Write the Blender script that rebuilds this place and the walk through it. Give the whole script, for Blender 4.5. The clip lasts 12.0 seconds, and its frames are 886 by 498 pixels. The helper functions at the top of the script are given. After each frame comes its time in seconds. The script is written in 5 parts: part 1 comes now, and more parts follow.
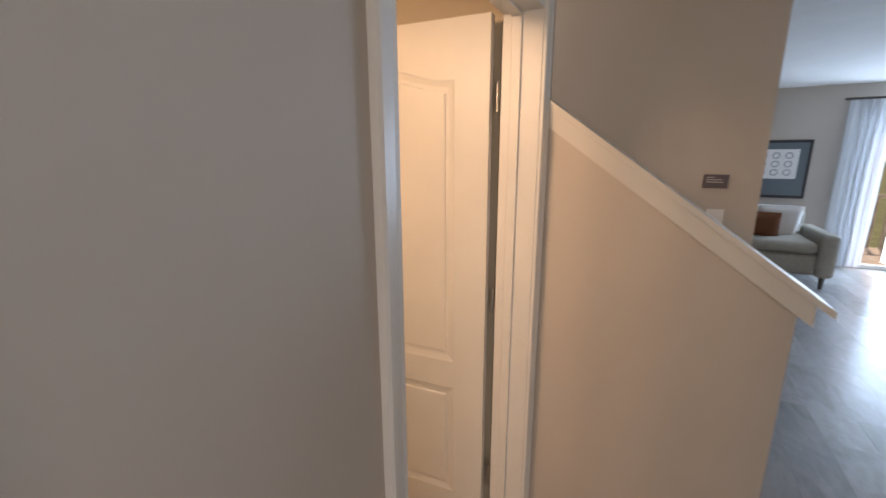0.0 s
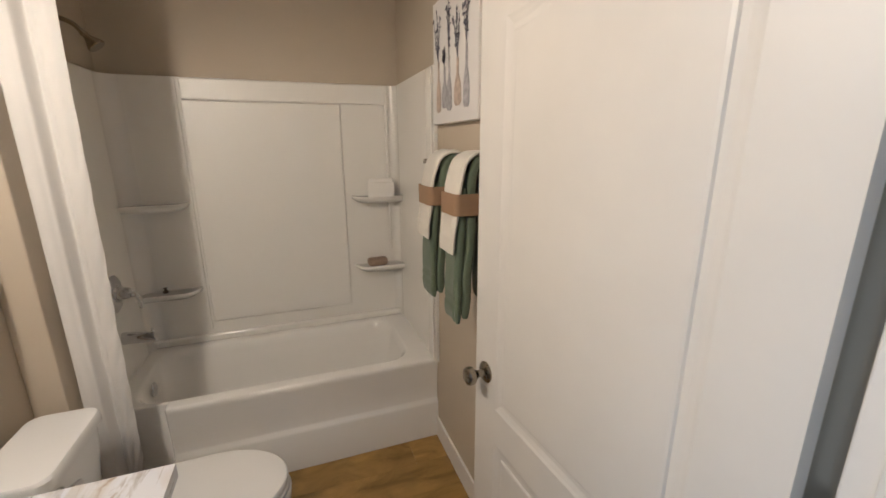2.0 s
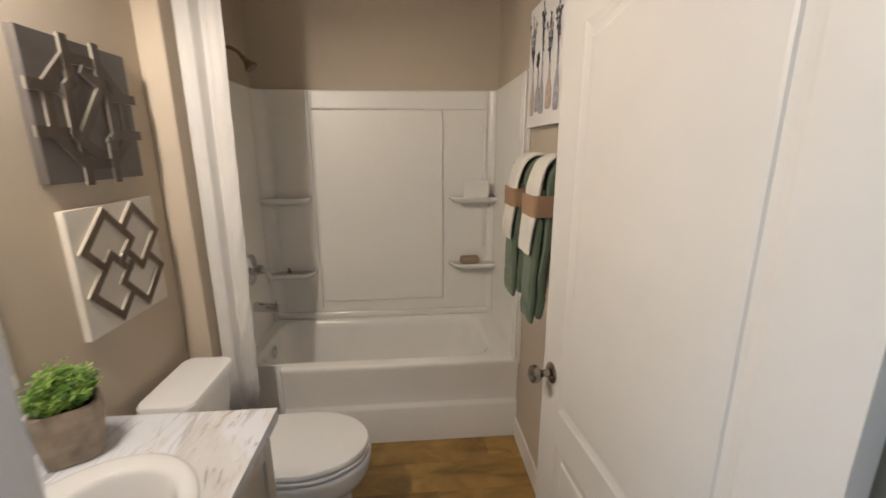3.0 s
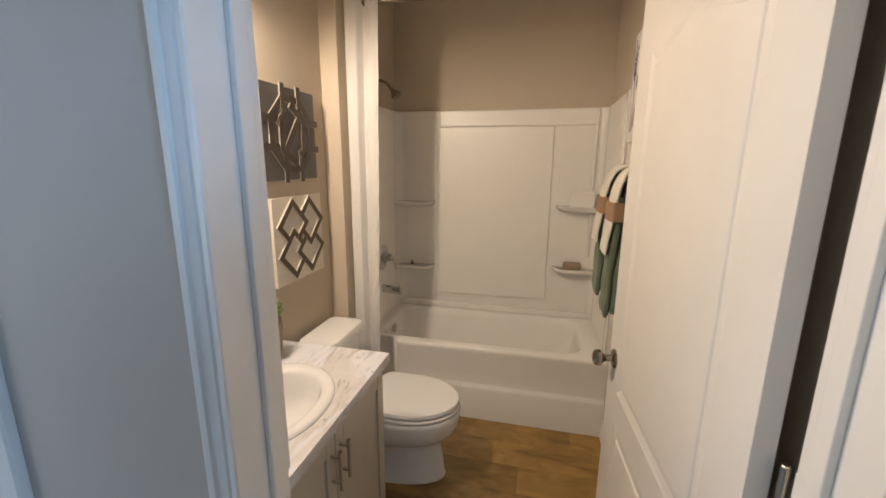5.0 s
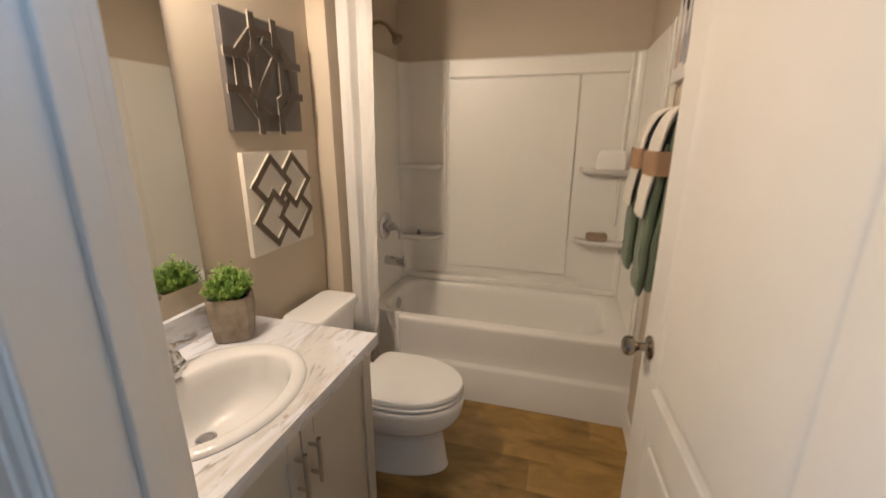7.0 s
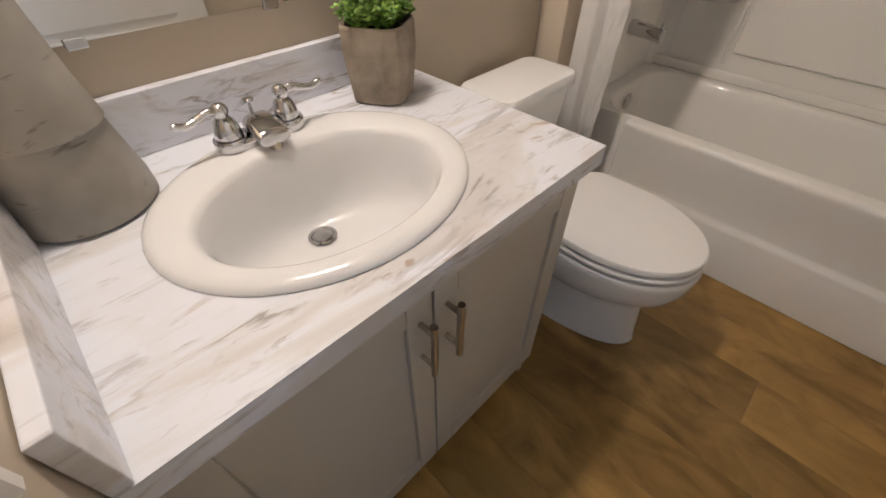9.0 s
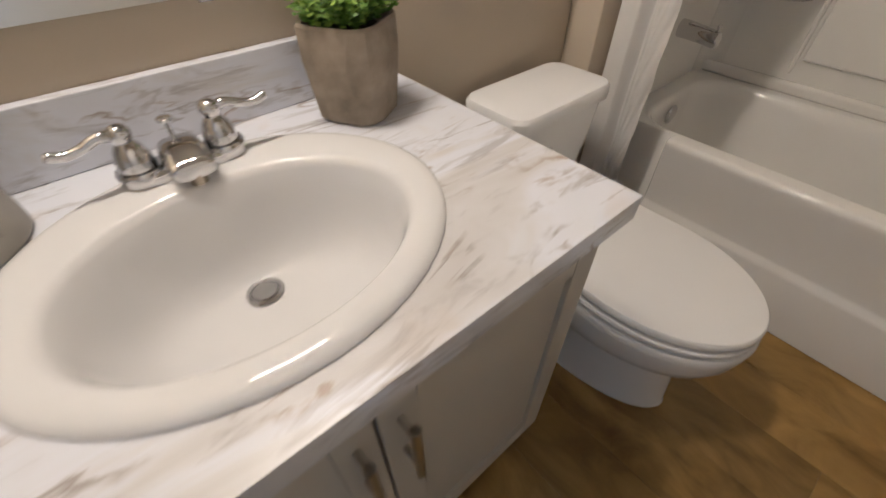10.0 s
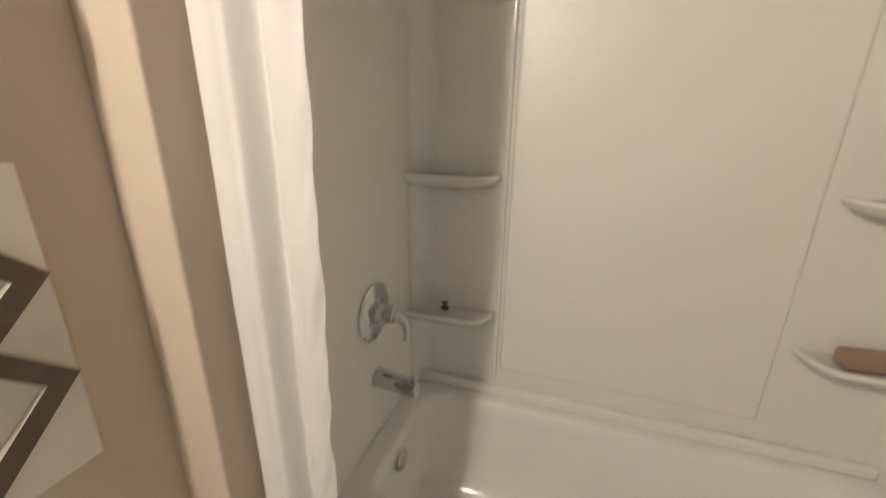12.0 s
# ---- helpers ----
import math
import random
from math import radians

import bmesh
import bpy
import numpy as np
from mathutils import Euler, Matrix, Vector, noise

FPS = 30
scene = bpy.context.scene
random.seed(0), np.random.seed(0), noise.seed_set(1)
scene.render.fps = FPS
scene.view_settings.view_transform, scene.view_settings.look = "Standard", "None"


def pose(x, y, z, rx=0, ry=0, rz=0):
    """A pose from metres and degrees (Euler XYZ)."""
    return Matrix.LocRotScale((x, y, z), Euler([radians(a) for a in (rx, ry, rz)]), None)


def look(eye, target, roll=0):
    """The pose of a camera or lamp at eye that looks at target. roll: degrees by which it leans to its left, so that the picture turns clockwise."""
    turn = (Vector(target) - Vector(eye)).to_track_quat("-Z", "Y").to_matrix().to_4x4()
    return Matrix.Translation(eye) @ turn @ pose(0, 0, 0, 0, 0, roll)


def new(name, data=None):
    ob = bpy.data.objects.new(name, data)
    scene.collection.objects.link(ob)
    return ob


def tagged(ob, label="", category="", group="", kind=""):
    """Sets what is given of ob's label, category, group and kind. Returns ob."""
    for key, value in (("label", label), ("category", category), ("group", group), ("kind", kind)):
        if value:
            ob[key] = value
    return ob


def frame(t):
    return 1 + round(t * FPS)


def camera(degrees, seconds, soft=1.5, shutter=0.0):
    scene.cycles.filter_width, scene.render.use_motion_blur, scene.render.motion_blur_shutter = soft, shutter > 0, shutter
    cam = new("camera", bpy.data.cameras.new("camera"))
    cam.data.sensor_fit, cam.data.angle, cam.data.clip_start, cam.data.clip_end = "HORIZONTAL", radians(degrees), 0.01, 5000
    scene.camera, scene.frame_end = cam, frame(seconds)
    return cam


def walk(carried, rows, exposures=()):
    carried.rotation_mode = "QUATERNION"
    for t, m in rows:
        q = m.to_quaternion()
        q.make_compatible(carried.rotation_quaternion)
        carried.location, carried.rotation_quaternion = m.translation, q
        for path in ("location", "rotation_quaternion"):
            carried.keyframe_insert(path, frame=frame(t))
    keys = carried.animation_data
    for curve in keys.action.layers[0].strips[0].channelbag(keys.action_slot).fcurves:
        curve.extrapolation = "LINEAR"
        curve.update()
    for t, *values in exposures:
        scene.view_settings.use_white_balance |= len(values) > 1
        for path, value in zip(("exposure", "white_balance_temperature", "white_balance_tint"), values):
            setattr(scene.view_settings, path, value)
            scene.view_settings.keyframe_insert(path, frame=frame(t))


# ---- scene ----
# ---- the camera and its walk ----
cam = camera(95.0, 12.0, shutter=0.4)
PATH = [
    (0, (-0.268, 0.077, 1.564), (1.466, 0.993, 1.116), -0.1),
    (0.5, (0.045, 0.137, 1.519), (1.631, 1.262, 1.05), -0.3),
    (1, (0.285, 0.168, 1.51), (1.577, 1.62, 1.036), -0.4),
    (1.5, (0.432, 0.283, 1.52), (1.313, 2.009, 1.024), -0.4),
    (2, (0.486, 0.352, 1.53), (1.148, 2.173, 1.032), -0.3),
    (2.5, (0.549, 0.355, 1.516), (0.977, 2.248, 1.033), -0.2),
    (3, (0.562, 0.262, 1.527), (0.716, 2.197, 1.047), -0.2),
    (3.5, (0.488, 0.048, 1.518), (0.476, 1.995, 1.061), 0.1),
    (3.7, (0.472, -0.003, 1.523), (0.387, 1.942, 1.063), 0.1),
    (5.5, (0.792, -0.032, 1.516), (0.276, 1.857, 1.109), 0.5),
    (6, (0.823, -0.014, 1.511), (0.29, 1.871, 1.107), 0.5),
    (6.5, (0.8, 0.064, 1.498), (0.265, 1.948, 1.093), 0.5),
    (8.3, (0.441, 0.657, 1.18), (-0.344, 1.992, -0.087), 0.4),
    (8.5, (0.433, 0.67, 1.167), (-0.468, 1.887, -0.14), -0.0),
    (9, (0.409, 0.684, 1.158), (-0.607, 1.698, -0.235), -0.0),
    (9.5, (0.366, 0.731, 1.134), (-0.677, 1.68, -0.285), -0.2),
    (10, (0.313, 0.881, 1.107), (-0.783, 1.794, -0.298), -0.7),
    (10.5, (0.219, 1.085, 1.142), (-0.823, 2.095, -0.275), -1.3),
    (11, (0.186, 1.322, 1.21), (-0.678, 2.588, -0.07), -0.6),
    (11.5, (0.173, 1.504, 1.315), (-0.553, 3.097, 0.348), 0.2),
    (12, (0.195, 1.556, 1.419), (-0.412, 3.354, 0.787), 0.7),
]
walk(cam, [(t, look(eye, target, roll)) for t, eye, target, roll in PATH],
     exposures=[(0.0, -0.5, 9500, 28), (0.4, -0.25, 8600, 19), (1.0, -0.28, 7200, 12), (1.5, -0.28, 6100, 11), (2.2, -0.36, 5750, 10), (2.6, -0.36, 5750, 10), (3.1, -0.34, 5700, 9), (3.7, -0.18, 5950, 10), (6.7, -0.24, 6500, 13), (8.4, -0.25, 5700, 13), (9.3, -0.3, 5700, 12), (10.2, -0.4, 5600, 11), (10.6, -0.36, 5450, 11), (11.0, -0.12, 5650, 9), (11.4, 0.10, 5700, 9), (12.0, -0.02, 5800, 9)])

# ---- world, sun, large lights ----
world = bpy.data.worlds.new("world")
scene.world = world
world.use_nodes = True
wn = world.node_tree
sky = wn.nodes.new("ShaderNodeTexSky")
sky.sky_type = "NISHITA"
sky.sun_disc = False
sky.sun_elevation = radians(42)
sky.sun_rotation = radians(100)
wn.links.new(sky.outputs[0], wn.nodes["Background"].inputs[0])
wn.nodes["Background"].inputs[1].default_value = 0.15

sun = new("sun", bpy.data.lights.new("sun", "SUN"))
sun.data.energy, sun.data.angle, sun.data.color = 5.0, radians(0.5), (1.0, 0.95, 0.88)
sun.matrix_world = look((20, -6, 18), (6, -2.5, 0))


def area(name, eye, target, sx, sy, watts, color):
    lamp = new(name, bpy.data.lights.new(name, "AREA"))
    lamp.data.shape, lamp.data.size, lamp.data.size_y = "RECTANGLE", sx, sy
    lamp.data.energy, lamp.data.color = watts, color
    lamp.matrix_world = look(eye, target)
    return lamp


WARM = (1.0, 0.82, 0.62)
DAY = (0.80, 0.90, 1.0)
SKYBLUE = (0.29, 0.59, 1.0)
# the vanity light above the mirror: three bulbs in shades that open downwards
for ly in (0.76, 0.91, 1.06):
    bulb = new("vanity_bulb_light", bpy.data.lights.new("vanity_bulb_light", "SPOT"))
    bulb.data.energy, bulb.data.color, bulb.data.shadow_soft_size = 24.0, WARM, 0.045
    bulb.data.spot_size, bulb.data.spot_blend = radians(174), 0.45
    bulb.matrix_world = look((-0.300, ly, 2.12), (-0.05, ly + 0.22, 1.12))
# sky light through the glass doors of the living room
area("window_light_east", (7.25, -3.7, 1.1), (4.0, -2.0, 1.0), 1.9, 2.1, 260, SKYBLUE)
# added fill lamp that brightens the hall; no window is known on this side
area("west_fill_light", (-3.04, -1.4, 1.3), (1.1, 0.0, 0.9), 2.0, 1.7, 43, DAY)

# added fill lamp below the stairwell ceiling, standing in for unseen daylight from above
area("stair_fill_light", (1.62, 1.4, 2.66), (1.62, 0.9, 0.0), 0.7, 1.6, 17, DAY)

# ---- materials ----


def shader(name, rough=0.5, metal=0.0):
    m = bpy.data.materials.new(name)
    m.use_nodes = True
    nt = m.node_tree
    b = nt.nodes["Principled BSDF"]
    b.inputs["Roughness"].default_value = rough
    b.inputs["Metallic"].default_value = metal
    return m, nt, b


def rgba(c):
    return (*c, 1.0)


def node(nt, kind, **inputs):
    n = nt.nodes.new(kind)
    for key, value in inputs.items():
        n.inputs[key].default_value = value
    return n


def coords(nt, scale=(1, 1, 1), rot=(0, 0, 0), space="Object"):
    tc = nt.nodes.new("ShaderNodeTexCoord")
    mp = nt.nodes.new("ShaderNodeMapping")
    mp.inputs["Scale"].default_value = scale
    mp.inputs["Rotation"].default_value = rot
    nt.links.new(tc.outputs[space], mp.inputs[0])
    return mp.outputs[0]


def ramp(nt, fac, stops):
    r = nt.nodes.new("ShaderNodeValToRGB")
    els = r.color_ramp.elements
    while len(els) < len(stops):
        els.new(0.5)
    for e, (p, c) in zip(els, stops):
        e.position, e.color = p, rgba(c)
    nt.links.new(fac, r.inputs[0])
    return r.outputs[0]


def noise_tex(nt, vec, scale, detail=4.0, rough=0.55, dist=0.0):
    n = node(nt, "ShaderNodeTexNoise", Scale=scale, Detail=detail, Roughness=rough, Distortion=dist)
    nt.links.new(vec, n.inputs["Vector"])
    return n.outputs["Fac"]


def bump(nt, b, height, strength, distance=0.0005):
    n = node(nt, "ShaderNodeBump", Strength=strength, Distance=distance)
    nt.links.new(height, n.inputs["Height"])
    nt.links.new(n.outputs[0], b.inputs["Normal"])


def mix(nt, fac, a, c):
    n = nt.nodes.new("ShaderNodeMix")
    n.data_type = "RGBA"
    if isinstance(fac, float):
        n.inputs[0].default_value = fac
    else:
        nt.links.new(fac, n.inputs[0])
    for k, v in ((6, a), (7, c)):
        if isinstance(v, tuple):
            n.inputs[k].default_value = rgba(v)
        else:
            nt.links.new(v, n.inputs[k])
    return n.outputs[2]


def plain(name, c, rough=0.5, metal=0.0, vary=0.06, scale=3.0, fine=0.0, fine_scale=300.0, rough_vary=0.0):
    """A coat of one colour with broad drift, fine grain relief and uneven gloss."""
    m, nt, b = shader(name, rough, metal)
    v = coords(nt)
    broad = noise_tex(nt, v, scale, 5.0)
    lo = tuple(x * (1 - vary) for x in c)
    hi = tuple(min(1.0, x * (1 + vary)) for x in c)
    nt.links.new(ramp(nt, broad, [(0.3, lo), (0.7, hi)]), b.inputs["Base Color"])
    if rough_vary:
        r = node(nt, "ShaderNodeMapRange")
        r.inputs["To Min"].default_value = rough - rough_vary
        r.inputs["To Max"].default_value = rough + rough_vary
        nt.links.new(noise_tex(nt, v, scale * 4, 6.0), r.inputs[0])
        nt.links.new(r.outputs[0], b.inputs["Roughness"])
    if fine:
        bump(nt, b, noise_tex(nt, v, fine_scale, 3.0), fine)
    return m


def marble(name):
    """Laminate print: white with soft grey clouds, tan blushes and broken grey-brown veins that drift lengthwise."""
    m, nt, b = shader(name, 0.27)

    def both(a, c):
        n = nt.nodes.new("ShaderNodeMath")
        n.operation = "MULTIPLY"
        nt.links.new(a, n.inputs[0])
        nt.links.new(c, n.inputs[1])
        return n.outputs[0]
    bands = noise_tex(nt, coords(nt, (6.0, 1.5, 6.0), (0, 0, radians(-15))), 1.2, 5.0, 0.55, 0.9)
    base = ramp(nt, bands, [(0.30, (0.53, 0.515, 0.505)), (0.43, (0.63, 0.625, 0.635)), (0.50, (0.70, 0.72, 0.785)), (0.64, (0.68, 0.695, 0.745)), (0.80, (0.60, 0.585, 0.585))])
    feather = noise_tex(nt, coords(nt, (18.0, 4.0, 18.0), (0, 0, radians(-17))), 1.5, 7.0, 0.62, 1.3)
    soft = ramp(nt, feather, [(0.34, (0.68, 0.68, 0.68)), (0.46, (0, 0, 0))])
    cloud = mix(nt, soft, base, (0.41, 0.395, 0.40))
    tan_gate = ramp(nt, noise_tex(nt, coords(nt, (1, 1, 1)), 6.5, 3.0, 0.5, 0.5), [(0.58, (0, 0, 0)), (0.72, (0.34, 0.34, 0.34))])
    tan = mix(nt, tan_gate, cloud, (0.56, 0.45, 0.36))
    out = tan
    for turn, scale, lo, hi, seed in ((-15, 0.9, 0.50, 0.62, 0.0), (-22, 1.5, 0.54, 0.66, 5.0), (-8, 2.6, 0.58, 0.70, 9.0)):
        v = coords(nt, (7.0, 1.7, 7.0), (0, 0, radians(turn)))
        line = noise_tex(nt, v, scale, 6.0, 0.5, 1.0)
        vein = ramp(nt, line, [(0.475, (0, 0, 0)), (0.497, (0.85, 0.85, 0.85)), (0.512, (0, 0, 0))])
        gate = ramp(nt, noise_tex(nt, coords(nt, (1, 1, 1), (0.3 * seed, 0, seed)), 9.0, 4.0), [(lo, (0, 0, 0)), (hi, (1, 1, 1))])
        tone = ramp(nt, noise_tex(nt, coords(nt), 5.0 + seed, 2.0), [(0.40, (0.27, 0.245, 0.235)), (0.66, (0.36, 0.26, 0.19))])
        out = mix(nt, both(vein, gate), out, tone)
    nt.links.new(out, b.inputs["Base Color"])
    return m


def vinyl(name, dark, light, rough=0.38, knots=0.0):
    """Printed wood plank: long grain, cloudy stain, knots and a tone of its own for each plank."""
    m, nt, b = shader(name, rough)
    info = nt.nodes.new("ShaderNodeObjectInfo")
    tc = nt.nodes.new("ShaderNodeTexCoord")
    shift = nt.nodes.new("ShaderNodeVectorMath")
    shift.operation = "MULTIPLY_ADD"
    comb = nt.nodes.new("ShaderNodeCombineXYZ")
    for k in range(3):
        nt.links.new(info.outputs["Random"], comb.inputs[k])
    nt.links.new(comb.outputs[0], shift.inputs[0])
    shift.inputs[1].default_value = (37.0, 23.0, 11.0)
    nt.links.new(tc.outputs["Object"], shift.inputs[2])

    def stretched(sx, sy):
        mp = nt.nodes.new("ShaderNodeMapping")
        mp.inputs["Scale"].default_value = (sx, sy, 1.0)
        nt.links.new(shift.outputs[0], mp.inputs[0])
        return mp.outputs[0]
    grain = noise_tex(nt, stretched(2.2, 14.0), 2.2, 9.0, 0.66, 0.9)
    blotch = noise_tex(nt, stretched(3.0, 5.5), 1.5, 5.0, 0.55, 1.0)
    mid = tuple(0.45 * a + 0.55 * c for a, c in zip(dark, light))
    col = ramp(nt, blotch, [(0.24, dark), (0.46, mid), (0.68, light)])
    fine = ramp(nt, grain, [(0.34, (0.62, 0.56, 0.50)), (0.52, (1, 1, 1)), (0.70, (1.0, 1.0, 1.0))])
    mul = nt.nodes.new("ShaderNodeMix")
    mul.data_type, mul.blend_type = "RGBA", "MULTIPLY"
    mul.inputs[0].default_value = 0.22
    nt.links.new(col, mul.inputs[6])
    nt.links.new(fine, mul.inputs[7])
    tone = mul.outputs[2]
    if knots:
        vor = node(nt, "ShaderNodeTexVoronoi", Scale=1.0, Randomness=1.0)
        nt.links.new(stretched(2.2, 4.5), vor.inputs["Vector"])
        spot = ramp(nt, vor.outputs["Distance"], [(0.02, (knots, knots, knots)), (0.10, (0, 0, 0))])
        tone = mix(nt, spot, tone, tuple(0.45 * x for x in dark))
    own = nt.nodes.new("ShaderNodeHueSaturation")
    val = node(nt, "ShaderNodeMapRange")
    val.inputs["To Min"].default_value, val.inputs["To Max"].default_value = 0.78, 1.30
    nt.links.new(info.outputs["Random"], val.inputs[0])
    nt.links.new(val.outputs[0], own.inputs["Value"])
    nt.links.new(tone, own.inputs["Color"])
    nt.links.new(own.outputs[0], b.inputs["Base Color"])
    bump(nt, b, grain, 0.12, 0.0006)
    return m


def towel_cloth(name, c):
    m, nt, b = shader(name, 0.95)
    v = coords(nt)
    nt.links.new(ramp(nt, noise_tex(nt, v, 480, 2.0), [(0.3, tuple(x * 0.82 for x in c)), (0.7, c)]), b.inputs["Base Color"])
    b.inputs["Sheen Weight"].default_value = 0.3
    bump(nt, b, noise_tex(nt, v, 420, 2.0), 0.45, 0.0004)
    return m


def birch(name):
    """Glazed birch-bark print: pale grey with dark flecks that run crosswise."""
    m, nt, b = shader(name, 0.45)
    v = coords(nt, (16, 16, 62))
    fleck = noise_tex(nt, v, 1.0, 3.0, 0.5, 0.6)
    broad = noise_tex(nt, coords(nt), 7.0, 3.0)
    base = ramp(nt, broad, [(0.3, (0.21, 0.195, 0.17)), (0.7, (0.41, 0.385, 0.345))])
    col = mix(nt, ramp(nt, fleck, [(0.655, (0, 0, 0)), (0.73, (0.85, 0.85, 0.85))]), base, (0.12, 0.105, 0.09))
    nt.links.new(col, b.inputs["Base Color"])
    bump(nt, b, fleck, 0.15, 0.003)
    return m


WALL = plain("wall_paint_beige", (0.55, 0.475, 0.375), 0.72, vary=0.03, scale=2.0, fine=0.18, fine_scale=240)
HALL = plain("wall_paint_hall", (0.555, 0.485, 0.425), 0.72, vary=0.03, scale=2.0, fine=0.18, fine_scale=240)
WHITE = plain("trim_paint_white", (0.80, 0.775, 0.74), 0.38, vary=0.03, scale=4.0, fine=0.06, fine_scale=160)
CAPW = plain("cap_paint_cream", (0.67, 0.625, 0.57), 0.45, vary=0.03, scale=4.0, fine=0.08, fine_scale=160)
DOORW = plain("door_paint_white", (0.73, 0.705, 0.665), 0.42, vary=0.03, scale=4.0, fine=0.10, fine_scale=420)
CEIL = plain("ceiling_paint", (0.78, 0.76, 0.73), 0.85, vary=0.03, fine=0.4, fine_scale=120)
ACRYLIC = plain("surround_acrylic", (0.84, 0.82, 0.775), 0.36, vary=0.012)
GLOSSY = plain("surround_acrylic_smooth", (0.84, 0.82, 0.775), 0.16, vary=0.012)
TUBW = plain("tub_acrylic", (0.86, 0.845, 0.815), 0.12, vary=0.012)
PORC = plain("porcelain", (0.845, 0.848, 0.855), 0.07, vary=0.012)
BISCUIT = plain("sink_glaze", (0.69, 0.688, 0.69), 0.08, vary=0.012)
SEAT = plain("seat_plastic", (0.83, 0.828, 0.825), 0.22, vary=0.015)
CABINET = plain("cabinet_paint_grey", (0.47, 0.435, 0.375), 0.42, vary=0.03, fine=0.05)
CHROME = plain("chrome", (0.64, 0.64, 0.65), 0.06, 1.0, vary=0.02)
NICKEL = plain("brushed_nickel", (0.36, 0.315, 0.255), 0.24, 1.0, vary=0.05, scale=40)
SATIN = plain("satin_nickel_pull", (0.50, 0.465, 0.41), 0.30, 1.0, vary=0.05, scale=40)
DARKMETAL = plain("dark_metal", (0.10, 0.085, 0.07), 0.4, 0.8)
MARBLE = marble("counter_marble_laminate")
FLOORV = vinyl("vinyl_plank_oak", (0.135, 0.076, 0.020), (0.405, 0.250, 0.075), 0.32, 0.3)
HALLV = vinyl("vinyl_plank_hall", (0.21, 0.20, 0.195), (0.33, 0.315, 0.305), 0.24)
JOINT = plain("plank_joint", (0.085, 0.052, 0.024), 0.8)
CURTAIN = plain("curtain_cloth_white", (0.70, 0.685, 0.665), 0.9, vary=0.03, fine=0.25, fine_scale=500)
GREEN_T = towel_cloth("towel_green", (0.135, 0.175, 0.115))
WHITE_T = towel_cloth("towel_cream", (0.78, 0.74, 0.66))
BAND = plain("towel_band_tan", (0.33, 0.205, 0.12), 0.9, fine=0.4, fine_scale=400)
POT = plain("pot_taupe_cement", (0.29, 0.24, 0.185), 0.85, vary=0.30, scale=22, fine=0.8, fine_scale=110)
SOIL = plain("soil", (0.03, 0.02, 0.012), 0.95)
LEAF = plain("leaf_green", (0.10, 0.215, 0.025), 0.5, vary=0.35, scale=60)
LEAF_L = plain("leaf_light", (0.24, 0.39, 0.06), 0.5, vary=0.3, scale=60)
BIRCH = birch("birch_glaze")
ART_DARK = plain("art_pewter", (0.105, 0.093, 0.086), 0.45, 0.1, vary=0.15, scale=12)
ART_RELIEF = plain("art_relief_dark", (0.07, 0.052, 0.040), 0.45, 0.15, vary=0.15, scale=20)
ART_WHITE = plain("art_panel_white", (0.68, 0.64, 0.57), 0.6, vary=0.06, scale=9, fine=0.2)
ART_EDGE = plain("art_cut_edge", (0.50, 0.46, 0.40), 0.5, vary=0.08, scale=20)
ART_DULL = plain("art_cut_edge_dull", (0.32, 0.29, 0.25), 0.4, 0.2, vary=0.1, scale=20)
ART_WOOD = plain("art_weathered_wood", (0.105, 0.074, 0.05), 0.6, vary=0.25, scale=25)
WASHCLOTH = towel_cloth("washcloth_white", (0.86, 0.84, 0.80))
CANVAS = plain("canvas_white", (0.80, 0.78, 0.76), 0.85, vary=0.03, fine=0.3, fine_scale=600)
INK = plain("ink_grey", (0.12, 0.12, 0.15), 0.9, vary=0.4, scale=60)
INK_P = plain("ink_lilac", (0.40, 0.39, 0.41), 0.9, vary=0.3, scale=60)
INK_B = plain("ink_tan", (0.53, 0.43, 0.36), 0.9, vary=0.25, scale=40)
SOAP = plain("soap_tan", (0.33, 0.235, 0.165), 0.6, vary=0.12, scale=30)
DARK = plain("shadow_gap_dark", (0.03, 0.022, 0.016), 0.9)
SIGN = plain("sign_plum", (0.10, 0.075, 0.085), 0.5)
SIGN_T = plain("sign_print", (0.55, 0.52, 0.52), 0.6)
SOFA = plain("sofa_cloth", (0.36, 0.32, 0.27), 0.9, vary=0.08, scale=20, fine=0.3)
RUST = plain("cushion_rust", (0.22, 0.075, 0.035), 0.9, vary=0.1)
FRAME_D = plain("frame_charcoal", (0.035, 0.035, 0.04), 0.4)
MATB = plain("picture_mount_slate", (0.13, 0.17, 0.19), 0.7)
THROW = plain("throw_white", (0.82, 0.82, 0.82), 0.95, vary=0.04, fine=0.4, fine_scale=200)
SHEER, _nt, _b = shader("sheer_white", 0.9)
_b.inputs["Base Color"].default_value = (0.80, 0.82, 0.85, 1)
_tr = node(_nt, "ShaderNodeBsdfTranslucent", Color=(0.82, 0.84, 0.86, 1))
_mx = node(_nt, "ShaderNodeMixShader", Fac=0.5)
_nt.links.new(_b.outputs[0], _mx.inputs[1])
_nt.links.new(_tr.outputs[0], _mx.inputs[2])
_nt.links.new(_mx.outputs[0], _nt.nodes["Material Output"].inputs["Surface"])
RUG = plain("rug_grey", (0.30, 0.31, 0.33), 0.95, vary=0.2, scale=30)
DECK = plain("deck_wood", (0.58, 0.53, 0.47), 0.8, vary=0.2, scale=8)
GROUND = plain("lawn", (0.16, 0.20, 0.09), 0.95, vary=0.3, scale=2)
MIRROR, _nt, _b = shader("mirror_silver", 0.02, 1.0)
